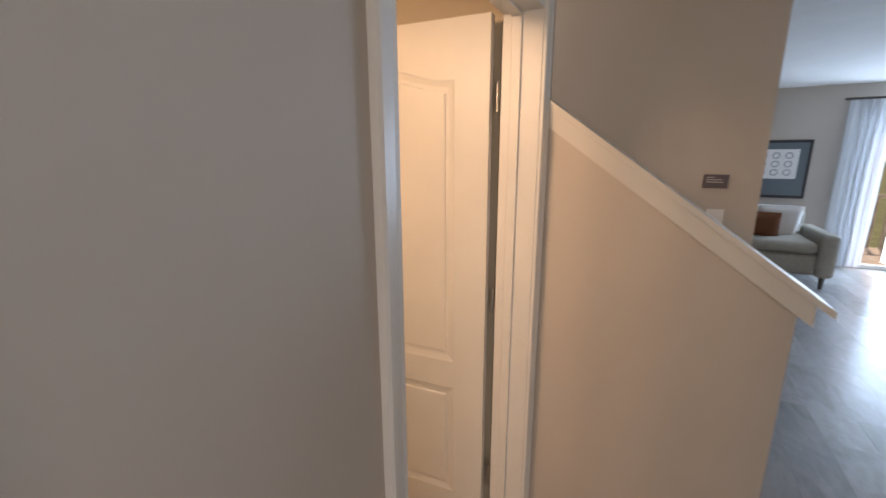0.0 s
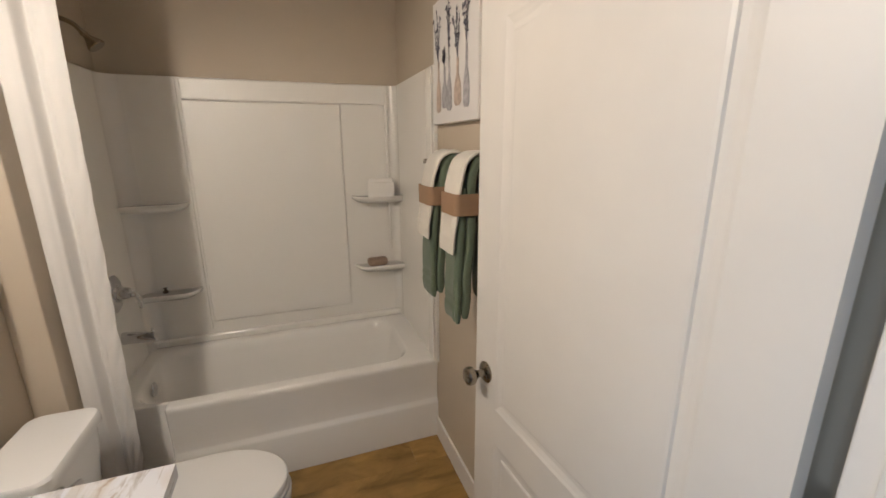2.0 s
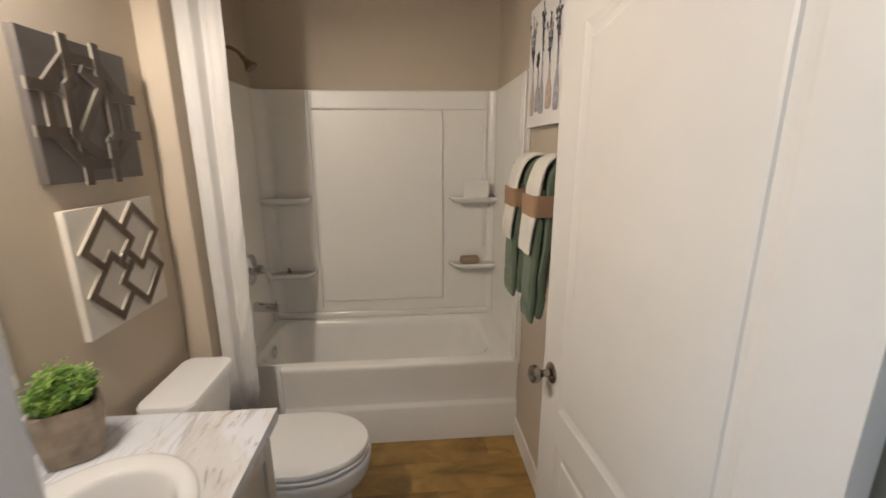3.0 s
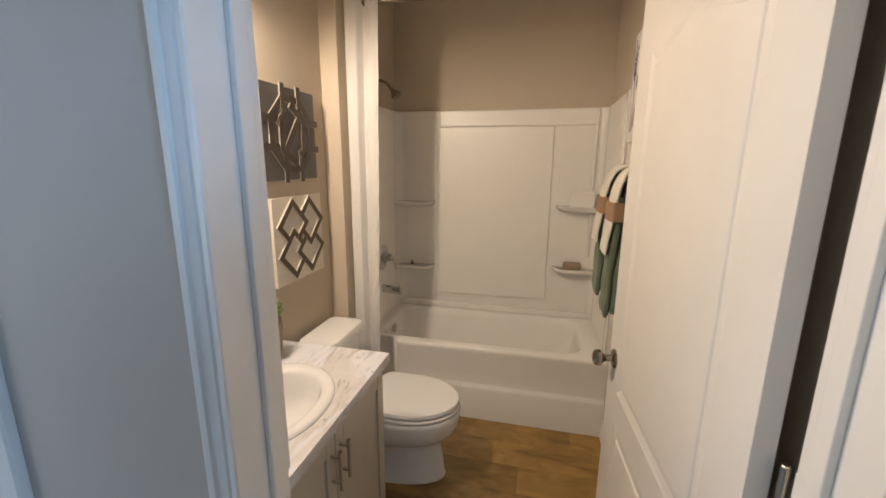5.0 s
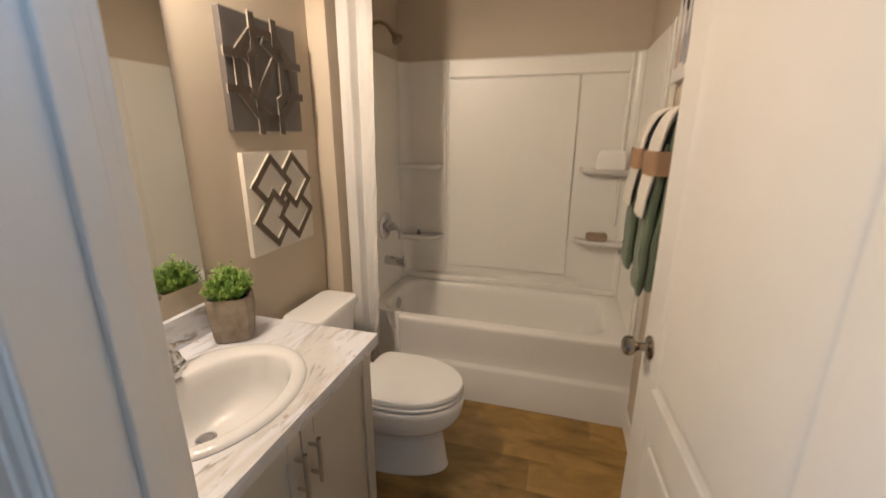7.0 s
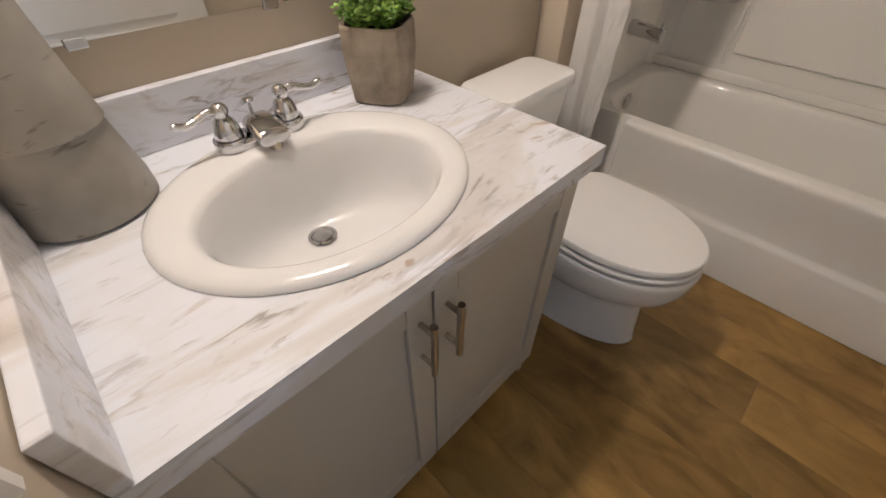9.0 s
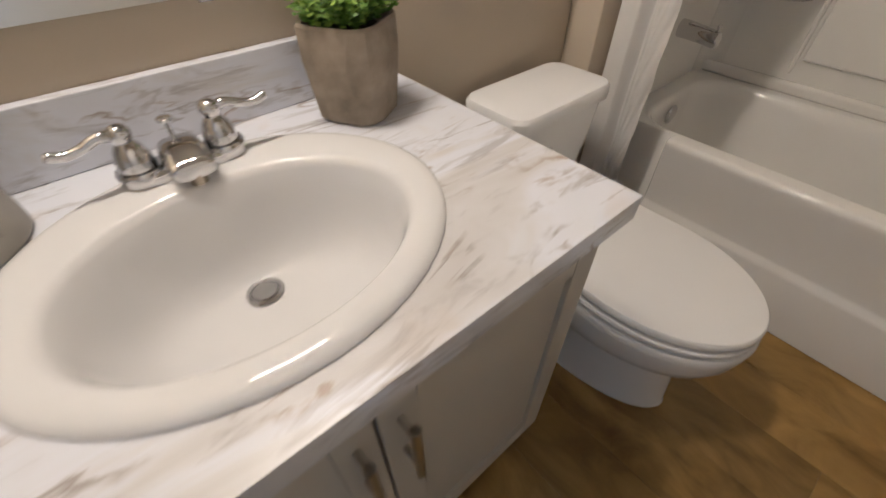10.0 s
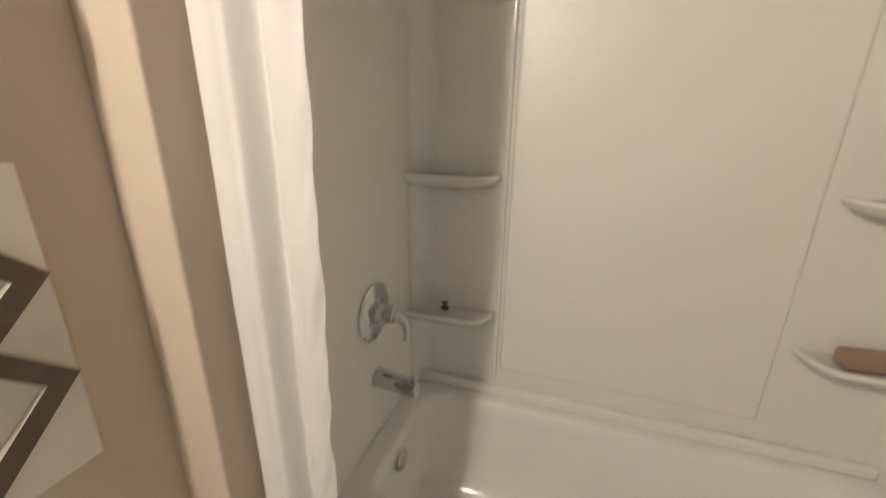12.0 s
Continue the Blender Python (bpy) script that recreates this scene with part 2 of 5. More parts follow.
_b.inputs["Base Color"].default_value = (0.86, 0.87, 0.86, 1)
GLASS, _nt, _b = shader("window_glass", 0.0)
_b.inputs["Transmission Weight"].default_value = 1.0
_b.inputs["IOR"].default_value = 1.0

# ---- mesh helpers ----


def mesh_of(bm, name, material, smooth=False):
    bmesh.ops.recalc_face_normals(bm, faces=bm.faces)
    me = bpy.data.meshes.new(name)
    if smooth:
        for f in bm.faces:
            f.smooth = True
    bm.to_mesh(me)
    bm.free()
    me.materials.append(material)
    if smooth:
        me.set_sharp_from_angle(angle=radians(38))
    return me


def part(name, bm, material, parent=None, label="", smooth=False):
    ob = new(name, mesh_of(bm, name, material, smooth))
    if parent is not None:
        ob.parent = parent
        ob.matrix_parent_inverse = Matrix.Translation(parent.location).inverted() if parent.type == "EMPTY" else Matrix()
    if label:
        ob["label"] = label
    return ob


def thing(name, at, label, category, group="", kind=""):
    ob = new(name)
    ob.empty_display_size = 0.05
    ob.location = at
    return tagged(ob, label, category, group, kind)


def box(x0, x1, y0, y1, z0, z1, bevel=0.0, segs=2, bm=None):
    own = bmesh.new()
    bmesh.ops.create_cube(own, size=1.0)
    for v in own.verts:
        v.co = ((x0 + x1) / 2 + v.co.x * (x1 - x0), (y0 + y1) / 2 + v.co.y * (y1 - y0), (z0 + z1) / 2 + v.co.z * (z1 - z0))
    if bevel:
        bmesh.ops.bevel(own, geom=own.edges[:], offset=bevel, segments=segs, profile=0.5, affect="EDGES")
    return own if bm is None else merge(bm, own)


def merge(bm, other):
    me = bpy.data.meshes.new("tmp")
    other.to_mesh(me)
    other.free()
    bm.from_mesh(me)
    bpy.data.meshes.remove(me)
    return bm


def loft(loops, cap0=True, cap1=True, closed=True, bm=None):
    """Skin over loops of points, all of the same count."""
    bm = bm or bmesh.new()
    rows = [[bm.verts.new(p) for p in loop] for loop in loops]
    n = len(rows[0])
    for a, c in zip(rows, rows[1:]):
        for i in range(n if closed else n - 1):
            j = (i + 1) % n
            bm.faces.new((a[i], a[j], c[j], c[i]))
    if cap0:
        bm.faces.new(list(reversed(rows[0])))
    if cap1:
        bm.faces.new(rows[-1])
    return bm


def rounded(cx, cy, hx, hy, r, z, n=7):
    """A rounded rectangle loop in the plane z."""
    pts = []
    r = min(r, hx - 1e-4, hy - 1e-4)
    for k, (sx, sy) in enumerate(((1, 1), (-1, 1), (-1, -1), (1, -1))):
        for i in range(n):
            a = math.pi / 2 * (k + i / (n - 1))
            pts.append((cx + sx * (hx - r) + r * math.cos(a), cy + sy * (hy - r) + r * math.sin(a), z))
    return pts


def oval(cx, cy, hx, hy, z, n=48, power=2.0):
    pts = []
    for i in range(n):
        a = 2 * math.pi * i / n
        c, s = math.cos(a), math.sin(a)
        pts.append((cx + hx * math.copysign(abs(c) ** (2 / power), c), cy + hy * math.copysign(abs(s) ** (2 / power), s), z))
    return pts


def lathe(profile, at, axis="z", n=24, cap0=True, cap1=True, bm=None):
    """Turn (radius, height) pairs about an axis through at."""
    loops = []
    for r, h in profile:
        loop = []
        for i in range(n):
            a = 2 * math.pi * i / n
            u, v = r * math.cos(a), r * math.sin(a)
            p = {"z": (u, v, h), "x": (h, u, v), "y": (u, h, v)}[axis]
            loop.append((at[0] + p[0], at[1] + p[1], at[2] + p[2]))
        loops.append(loop)
    return loft(loops, cap0, cap1, bm=bm)


def tube(points, radius, n=12, bm=None):
    """A round bar along points; radius is a number or one for each point."""
    pts = [Vector(p) for p in points]
    loops = []
    ref = Vector((0.13, 0.21, 0.97))
    for i, p in enumerate(pts):
        d = (pts[min(i + 1, len(pts) - 1)] - pts[max(i - 1, 0)]).normalized()
        u = d.cross(ref).normalized()
        w = d.cross(u)
        r = radius[i] if isinstance(radius, (list, tuple)) else radius
        loops.append([p + r * (math.cos(2 * math.pi * k / n) * u + math.sin(2 * math.pi * k / n) * w) for k in range(n)])
    return loft(loops, bm=bm)


def curve_pts(pts, n=8):
    """Smooth points through the given ones."""
    ps = [Vector(p) for p in pts]
    ext = [2 * ps[0] - ps[1]] + ps + [2 * ps[-1] - ps[-2]]
    out = []
    for i in range(1, len(ext) - 2):
        a, b_, c, d = ext[i - 1:i + 3]
        for k in range(n):
            t = k / n
            out.append(0.5 * ((2 * b_) + (c - a) * t + (2 * a - 5 * b_ + 4 * c - d) * t * t + (3 * b_ - a - 3 * c + d) * t ** 3))
    out.append(ps[-1])
    return out


def structure(name, bm, material, label="", category="", smooth=False):
    return tagged(part(name, bm, material, smooth=smooth), label, category, kind="structure")

# ---- the plan ----
XL, XR = -0.405, 1.107          # side walls of the bathroom
YH, YI = 0.44, 0.556            # hall face and room face of the door wall
YT, YB = 2.143, 2.80            # tub front and the inner face of the surround
XC = -0.342                     # face of the furred-out wall at the taps
XF = -0.309                     # and of its thicker end, before the tub
YC = 1.932                      # where that wall begins
CZ = 2.62                       # ceiling
RIM = 0.457                     # tub rim
TOPS = 1.86                     # top of the surround
OX0, OX1, OZ = 0.254, 1.072, 2.0   # door opening
KX = 1.140                      # knee wall face

# ---- setting: walls, floors, ceilings ----
structure("wall_left", box(XL - 0.1, XL, YI, YB + 0.14, 0, CZ), WALL, "beige painted bathroom wall with a soft texture", "wall")
structure("wall_right", box(XR, XR + 0.03, YI + 0.001, YB + 0.14, 0, CZ), WALL, "beige painted bathroom wall beside the tub", "wall")
structure("wall_stair", box(XR + 0.031, XR + 0.12, YH + 0.001, YB + 0.14, 0, CZ), HALL, "plain wall along the stairs", "wall")
structure("wall_back", box(XL, XR, YB + 0.03, YB + 0.14, 0, CZ), WALL, "beige painted wall above the tub surround", "wall")
bm = box(XL, XF, YC, YT - 0.031, 0, CZ, 0.004)
box(XL, XC, YT - 0.0305, YB + 0.03, 0, CZ, bm=bm)
structure("wall_furring", bm, WALL, "beige furred-out wall behind the taps", "wall")
bm = box(-3.0, OX0 - 0.02, YH, YI, 0, CZ)
box(OX1 + 0.02, XR + 0.03, YH, YI, 0, CZ, bm=bm)
box(OX0 - 0.02, OX1 + 0.02, YH, YI, OZ + 0.02, CZ, bm=bm)
structure("wall_door", bm, HALL, "plain painted hall wall around the bathroom door", "wall")
structure("wall_door_inside", box(XL, OX0 - 0.02, YI, YI + 0.004, 0, CZ), WALL, "beige painted wall at the vanity's end", "wall")
structure("ceiling", box(XL, XR, YI, YB + 0.14, CZ, CZ + 0.1), CEIL, "white textured bathroom ceiling", "ceiling")
bm = box(-3.0, 7.6, -5.0, YH, 2.50, CZ + 0.2)
box(2.06, 7.6, YH + 0.001, 3.4, 2.50, CZ + 0.2, bm=bm)
box(KX, 2.059, YH + 0.001, 3.4, CZ + 0.101, CZ + 0.2, bm=bm)
structure("ceiling_hall", bm, CEIL, "white textured ceiling of hall and living room", "ceiling")
# unseen end wall; the opening is made up to seat the west lamp
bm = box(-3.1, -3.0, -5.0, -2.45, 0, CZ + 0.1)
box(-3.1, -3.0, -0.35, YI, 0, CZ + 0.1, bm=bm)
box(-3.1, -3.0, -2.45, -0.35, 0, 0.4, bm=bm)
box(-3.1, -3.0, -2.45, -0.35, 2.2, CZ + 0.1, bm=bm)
structure("wall_hall_end", bm, HALL, "plain unseen hall wall, its opening made for the fill lamp", "wall")
structure("wall_stair_far", box(2.06, 2.16, -0.335, 3.4, 0, CZ + 0.1), HALL, "plain wall on the far side of the stairs", "wall")
structure("wall_stair_end", box(KX, 2.06, 3.3, 3.4, 0, CZ + 0.1), HALL, "plain wall at the head of the stairs", "wall")
structure("wall_living_north", box(2.16, 7.6, 0.6, 0.7, 0, CZ + 0.1), HALL, "plain living room wall", "wall")
bm = box(7.4, 7.5, -2.35, 0.6, 0, CZ + 0.1)
box(7.4, 7.5, -5.0, -4.6, 0, CZ + 0.1, bm=bm)
box(7.4, 7.5, -4.6, -2.35, 2.1, CZ + 0.1, bm=bm)
structure("wall_living_east", bm, HALL, "pale living room wall with a glazed door", "wall")
structure("wall_living_south", box(-3.1, 7.6, -5.1, -5.0, 0, CZ + 0.1), HALL, "plain living room wall", "wall")
structure("subfloor", box(-3.1, 7.6, -5.1, 3.4, -0.12, -0.006), JOINT, "dark joint layer under the floor planks", "floor")
structure("ground", box(-200, 200, -200, 200, -0.5, -0.4), GROUND, "grass around the house", "ground")

# baseboards
structure("baseboard_right", box(XR - 0.012, XR, 1.45, YT, 0, 0.115, 0.004), WHITE, "white painted baseboard", "baseboard")
structure("baseboard_left", box(XL, XL + 0.012, 1.34, YC, 0, 0.1, 0.004), WHITE, "white painted baseboard behind the toilet", "baseboard")

# ---- door frame ----
frame_d = thing("door_frame", (OX0, YH, 0), "white painted door jamb and casing", "door frame", kind="structure")
JY0, JY1, SY0, SY1 = YH - 0.003, 0.568, 0.502, 0.535      # depth of the jamb and of the stop on it
part("jamb", box(OX0 - 0.02, OX0, JY0, 0.559, 0, OZ, 0.002), WHITE, frame_d)
part("jamb", box(OX1, OX1 + 0.02, JY0, JY1, 0, OZ, 0.002), WHITE, frame_d)
part("head", box(OX0 - 0.02, OX1 + 0.02, JY0, JY1, OZ, OZ + 0.02, 0.002), WHITE, frame_d)
part("stop", box(OX0, OX0 + 0.012, SY0, SY1, 0, OZ - 0.012, 0.0025), WHITE, frame_d)
part("stop", box(OX1 - 0.012, OX1, SY0, SY1, 0, OZ - 0.012, 0.0025), WHITE, frame_d)
part("stop", box(OX0 + 0.0005, OX1 - 0.0005, SY0, SY1, OZ - 0.0118, OZ, 0.0025), WHITE, frame_d)


def casing(x_in, x_out, y, out, z0, z1):
    """An upright casing board with a stepped profile from its inner to its outer edge."""
    prof = [(0.0, 0.0), (0.0, 0.010), (0.04, 0.013), (0.22, 0.012), (0.30, 0.014), (0.62, 0.015), (0.70, 0.019), (0.90, 0.019), (1.0, 0.015), (1.0, 0.0)]
    loops = []
    for z in (z0, z1):
        loops.append([(x_in + (x_out - x_in) * u, y + out * d, z) for u, d in prof])
    return loft(loops)


part("casing", casing(OX0 + 0.003, 0.203, YH - 0.001, -1, 0, OZ + 0.065), WHITE, frame_d)
part("casing", casing(OX1 + 0.004, KX - 0.004, YH - 0.001, -1, 0, OZ + 0.065), WHITE, frame_d)
part("casing", casing(1.075, XR - 0.001, YI + 0.001, 1, 0, OZ + 0.02), WHITE, frame_d)
part("casing", casing(OX0 - 0.006, 0.205, YI + 0.005, 1, 0.93, OZ + 0.065), WHITE, frame_d)
bm = box(0.204, KX - 0.004, YH - 0.019, YH - 0.001, OZ + 0.066, OZ + 0.13, 0.004)
part("head_casing", bm, WHITE, frame_d)


# ---- the door leaf ----
def panel_outline(u0, u1, z0, z1, arch, n=22):
    pts = [(u0, z0), (u1, z0)]
    if arch == 0:
        return pts + [(u1, z1), (u0, z1)]
    for i in range(n + 1):
        t = i / n
        lift = 0.5 - 0.5 * math.cos(2 * math.pi * min(1, max(0, (t - 0.06) / 0.88)))
        pts.append((u1 + (u0 - u1) * t, z1 + arch * lift))
    return pts


def inset(pts, d):
    out = []
    n = len(pts)
    for i in range(n):
        a, p, c = Vector(pts[i - 1]), Vector(pts[i]), Vector(pts[(i + 1) % n])
        e1, e2 = (p - a).normalized(), (c - p).normalized()
        n1, n2 = Vector((-e1.y, e1.x)), Vector((-e2.y, e2.x))
        m = n1 + n2
        m = m / max(0.35, m.length_squared / 2)
        out.append(tuple(p + m * d))
    return out


def leaf_face(width, height, w, sign, panels):
    """One moulded face of a door leaf with sunk rings around its panels."""
    bm = bmesh.new()

    def ring(pts, depth):
        return [bm.verts.new((u, w - sign * depth, z)) for u, z in pts]

    def edges_of(vs):
        return [bm.edges.new((vs[i], vs[(i + 1) % len(vs)])) for i in range(len(vs))]
    outer = edges_of(ring([(0, 0), (width, 0), (width, height), (0, height)], 0))
    for pts in panels:
        steps = [(0.0, 0.0), (0.008, 0.003), (0.022, 0.0062), (0.034, 0.0065), (0.0375, 0.0028), (0.044, 0.0015)]
        rows = [ring(inset(pts, d), dep) for d, dep in steps]
        outer += edges_of(rows[0])
        for a, c in zip(rows, rows[1:]):
            for i in range(len(a)):
                j = (i + 1) % len(a)
                bm.faces.new((a[i], a[j], c[j], c[i]))
        bm.faces.new(rows[-1])
    bmesh.ops.triangle_fill(bm, edges=outer, use_beauty=True)
    return bm


LW, LH = 0.785, 1.985
LT = 0.034
HINGE = (1.0565, 0.5913, 0.012)
leaf_m = Matrix.Translation(HINGE) @ Matrix.Rotation(radians(94.35), 4, "Z")
PANELS = [panel_outline(0.121, 0.672, 0.777, 1.800, 0.048), panel_outline(0.121, 0.672, 0.186, 0.665, 0.0)]
door = thing("bathroom_door", HINGE, "white two-panel moulded door, open into the bathroom", "door")


def placed(bm, m):
    bm.transform(m)
    return bm


bm = leaf_face(LW, LH, LT, 1, PANELS)
merge(bm, leaf_face(LW, LH, 0.0, -1, PANELS))
for u0, u1, z0, z1 in ((0, 0, 0, LH), (LW, LW, 0, LH), (0, LW, 0, 0), (0, LW, LH, LH)):
    if u0 == u1:
        q = [(u0, 0, z0), (u0, LT, z0), (u0, LT, z1), (u0, 0, z1)]
    else:
        q = [(u0, 0, z0), (u1, 0, z0), (u1, LT, z0), (u0, LT, z0)]
    bm.faces.new([bm.verts.new(p) for p in q])
bmesh.ops.remove_doubles(bm, verts=bm.verts, dist=0.0004)
leaf = part("leaf", placed(bm, leaf_m), DOORW, door)


def knob_set(w0, sign):
    bm = lathe([(0.031, 0), (0.032, 0.004), (0.027, 0.009), (0.012, 0.012), (0.0105, 0.03), (0.016, 0.038), (0.0255, 0.046), (0.0275, 0.056), (0.024, 0.066), (0.014, 0.071), (0.0, 0.0715)], (0, 0, 0), "y", 28, True, False)
    bm.transform(Matrix.Translation((LW - 0.062, w0, 0.872)) @ Matrix.Scale(sign, 4, (0, 1, 0)))
    return placed(bm, leaf_m)


part("knob", knob_set(LT, 1), NICKEL, door, "satin nickel door knob", True)
part("knob", knob_set(0.0, -1), NICKEL, door, "satin nickel door knob", True)
for hz in (1.755, 1.048, 0.30):
    bm = lathe([(0.004, -0.047), (0.0058, -0.045), (0.0058, 0.045), (0.004, 0.047)], (1.0638, 0.5775, hz), n=14)
    hinge = part("hinge", bm, SATIN, door, "satin nickel butt hinge", True)
    part("hinge_leaf", box(OX1 - 0.0012, OX1 - 0.0001, SY1 + 0.001, JY1 - 0.001, hz - 0.045, hz + 0.045, 0.0005), WHITE, hinge, "painted hinge plate")
bm = box(LW - 0.002, LW + 0.001, 0.005, 0.029, 0.845, 0.90, 0.0006)
part("latch_plate", placed(bm, leaf_m), NICKEL, door)

# ---- tub and surround ----
tub = thing("bathtub", ((XC + XR) / 2, (YT + YB) / 2, 0), "glossy off-white acrylic alcove bathtub with a stepped apron", "bathtub")
TX0, TX1 = XC + 0.002, XR - 0.002
YF, AX0 = YT + 0.048, -0.112     # the set-back front left of the apron
tcx, tcy = (TX0 + TX1) / 2, (YF + YB + 0.02) / 2
thx, thy = (TX1 - TX0) / 2, (YB + 0.02 - YF) / 2
loops = [rounded(tcx, tcy, thx, thy, 0.015, 0.004), rounded(tcx, tcy, thx, thy, 0.015, RIM - 0.012), rounded(tcx, tcy, thx - 0.004, thy - 0.004, 0.018, RIM - 0.003), rounded(tcx, tcy, thx - 0.012, thy - 0.012, 0.02, RIM)]
bx0, bx1, by0, by1 = TX0 + 0.075, TX1 - 0.115, YT + 0.062, YB - 0.055
icx, icy, ihx, ihy = (bx0 + bx1) / 2, (by0 + by1) / 2, (bx1 - bx0) / 2, (by1 - by0) / 2
for d, z, r, sh in ((0.0, RIM, 0.12, 0), (0.006, RIM - 0.003, 0.12, 0), (0.014, RIM - 0.014, 0.125, 0), (0.022, RIM - 0.05, 0.13, -0.004), (0.035, RIM - 0.15, 0.135, -0.012), (0.052, RIM - 0.25, 0.14, -0.03), (0.075, RIM - 0.32, 0.14, -0.045), (0.12, RIM - 0.355, 0.12, -0.05), (0.17, RIM - 0.362, 0.08, -0.05)):
    loops.append(rounded(icx + sh, icy, ihx - d, ihy - d, r, z))
part("basin", loft(loops, False, True), TUBW, tub, smooth=True)
ap = [(0.060, RIM + 0.0012), (0.016, RIM + 0.0015), (0.007, RIM - 0.001), (0.0015, RIM - 0.007), (0.0, RIM - 0.016), (0.001, RIM - 0.03), (0.006, RIM - 0.06), (0.013, 0.30), (0.014, 0.232), (0.011, 0.222), (0.001, 0.210), (-0.003, 0.198), (-0.005, 0.004), (0.0475, 0.004), (0.0475, RIM - 0.02), (0.060, RIM - 0.004)]


def apron_at(x, back):
    return [(x, YT + d + back * max(0.0, 1 - d / 0.0475), z - (0.5 * back if z > 0.3 else 0.0)) for d, z in ap]


part("apron", loft([apron_at(AX0, 0.012), apron_at(AX0 + 0.004, 0.004), apron_at(AX0 + 0.014, 0.0), apron_at(TX1, 0.0)]), TUBW, tub, smooth=True)
part("overflow_plate", lathe([(0.034, 0), (0.036, 0.004), (0.030, 0.010), (0.0, 0.012)], (TX0 + 0.098, 2.465, 0.388), "x", 28, True, False), CHROME, tub, "round chrome overflow plate", True)
part("drain", lathe([(0.034, 0), (0.034, 0.004), (0.026, 0.006), (0.0, 0.005)], (TX0 + 0.22, 2.47, RIM - 0.362), "z", 24, True, False), CHROME, tub, "", True)

surround = thing("tub_surround", (tcx, YB, RIM), "glossy off-white moulded tub surround with corner shelves", "tub surround")
LIPZ = RIM - 0.003


def sheet_panel(x0, x1, y0, y1, z0, z1, b=0.006):
    return box(x0, x1, y0, y1, z0, z1, b, 2)


CP0, CP1 = -0.004, 0.764         # the middle field of the back panel
part("back_panel", box(XC + 0.001, XR - 0.001, YB, YB + 0.029, LIPZ, TOPS, 0.004), ACRYLIC, surround)
bm = sheet_panel(CP0, CP1, YB - 0.013, YB - 0.001, 0.567, 1.7515, 0.009)
part("middle_field", bm, ACRYLIC, surround)
part("top_band", box(CP0, XR - 0.085, YB - 0.017, YB - 0.001, 1.752, TOPS - 0.003, 0.010, 3), ACRYLIC, surround)
part("foot_ledge", box(XC + 0.035, XR - 0.035, YB - 0.03, YB - 0.001, LIPZ + 0.002, LIPZ + 0.045, 0.014, 4), GLOSSY, surround)


SX0, SX1 = XC + 0.022, XR - 0.022
part("side_panel", box(XC + 0.001, SX0, YT - 0.03, YB + 0.0005, LIPZ, TOPS + 0.0006, 0.004), ACRYLIC, surround)
part("side_panel", box(SX1, XR - 0.001, YT - 0.03, YB + 0.0005, LIPZ, TOPS + 0.0006, 0.004), ACRYLIC, surround)
part("front_flange", box(SX1 - 0.012, SX1 - 0.001, YT - 0.029, YT + 0.05, LIPZ + 0.02, TOPS - 0.004, 0.005), GLOSSY, surround)
part("corner_rib", box(SX1 - 0.07, SX1 - 0.05, YB - 0.014, YB - 0.001, 0.9, TOPS - 0.003, 0.005), GLOSSY, surround)
part("corner_rib", box(CP0 - 0.026, CP0 - 0.012, YB - 0.012, YB - 0.001, 0.52, TOPS - 0.003, 0.005), GLOSSY, surround)


def cove(xw, sx, z0, z1, r=0.05):
    """A hollow fillet in the corner of back and side panel."""
    loops = []
    for z in (z0, z1):
        loop = [(xw - sx * 0.001, YB + 0.001, z), (xw - sx * 0.001, YB - r, z)]
        for i in range(11):
            a = math.pi / 2 * i / 10
            loop.append((xw + sx * (r - r * math.cos(a)), YB - r + r * math.sin(a), z))
        loop.append((xw + sx * r, YB + 0.001, z))
        loops.append(loop)
    return loft(loops)


part("corner_cove", cove(SX0, 1, LIPZ + 0.002, TOPS - 0.002, 0.075), GLOSSY, surround, smooth=True)
part("corner_cove", cove(SX1, -1, LIPZ + 0.002, TOPS - 0.002, 0.045), GLOSSY, surround, smooth=True)


def corner_shelf(x0, x1, depth, z, lip):
    """A tray across a corner, rounded at its free end, with a raised lip."""
    def outline(d, zz):
        pts = []
        sgn = 1 if x1 > x0 else -1
        length = abs(x1 - x0) - d
        dep = depth - d
        pts.append((x0, YB - 0.001, zz))
        pts.append((x0, YB - dep, zz))
        for i in range(13):
            a = math.pi / 2 * i / 12
            pts.append((x0 + sgn * (length - 0.07 + 0.07 * math.sin(a)), YB - dep + (dep - 0.002) * (1 - math.cos(a)), zz))
        return pts
    rows = [outline(0.03, z - 0.032), outline(0.006, z - 0.014), outline(0.0, z - 0.004), outline(0.003, z + lip), outline(0.012, z + lip), outline(0.02, z + 0.001)]
    return loft(rows)


for nm, x0, x1, dep, z in (("shelf", SX0, -0.035, 0.11, 0.775), ("shelf", SX0, -0.035, 0.10, 1.24), ("shelf", SX1, 0.80, 0.115, 0.815), ("shelf", SX1, 0.80, 0.11, 1.235)):
    part(nm, corner_shelf(x0, x1, dep, z, 0.006), GLOSSY, surround, smooth=True)

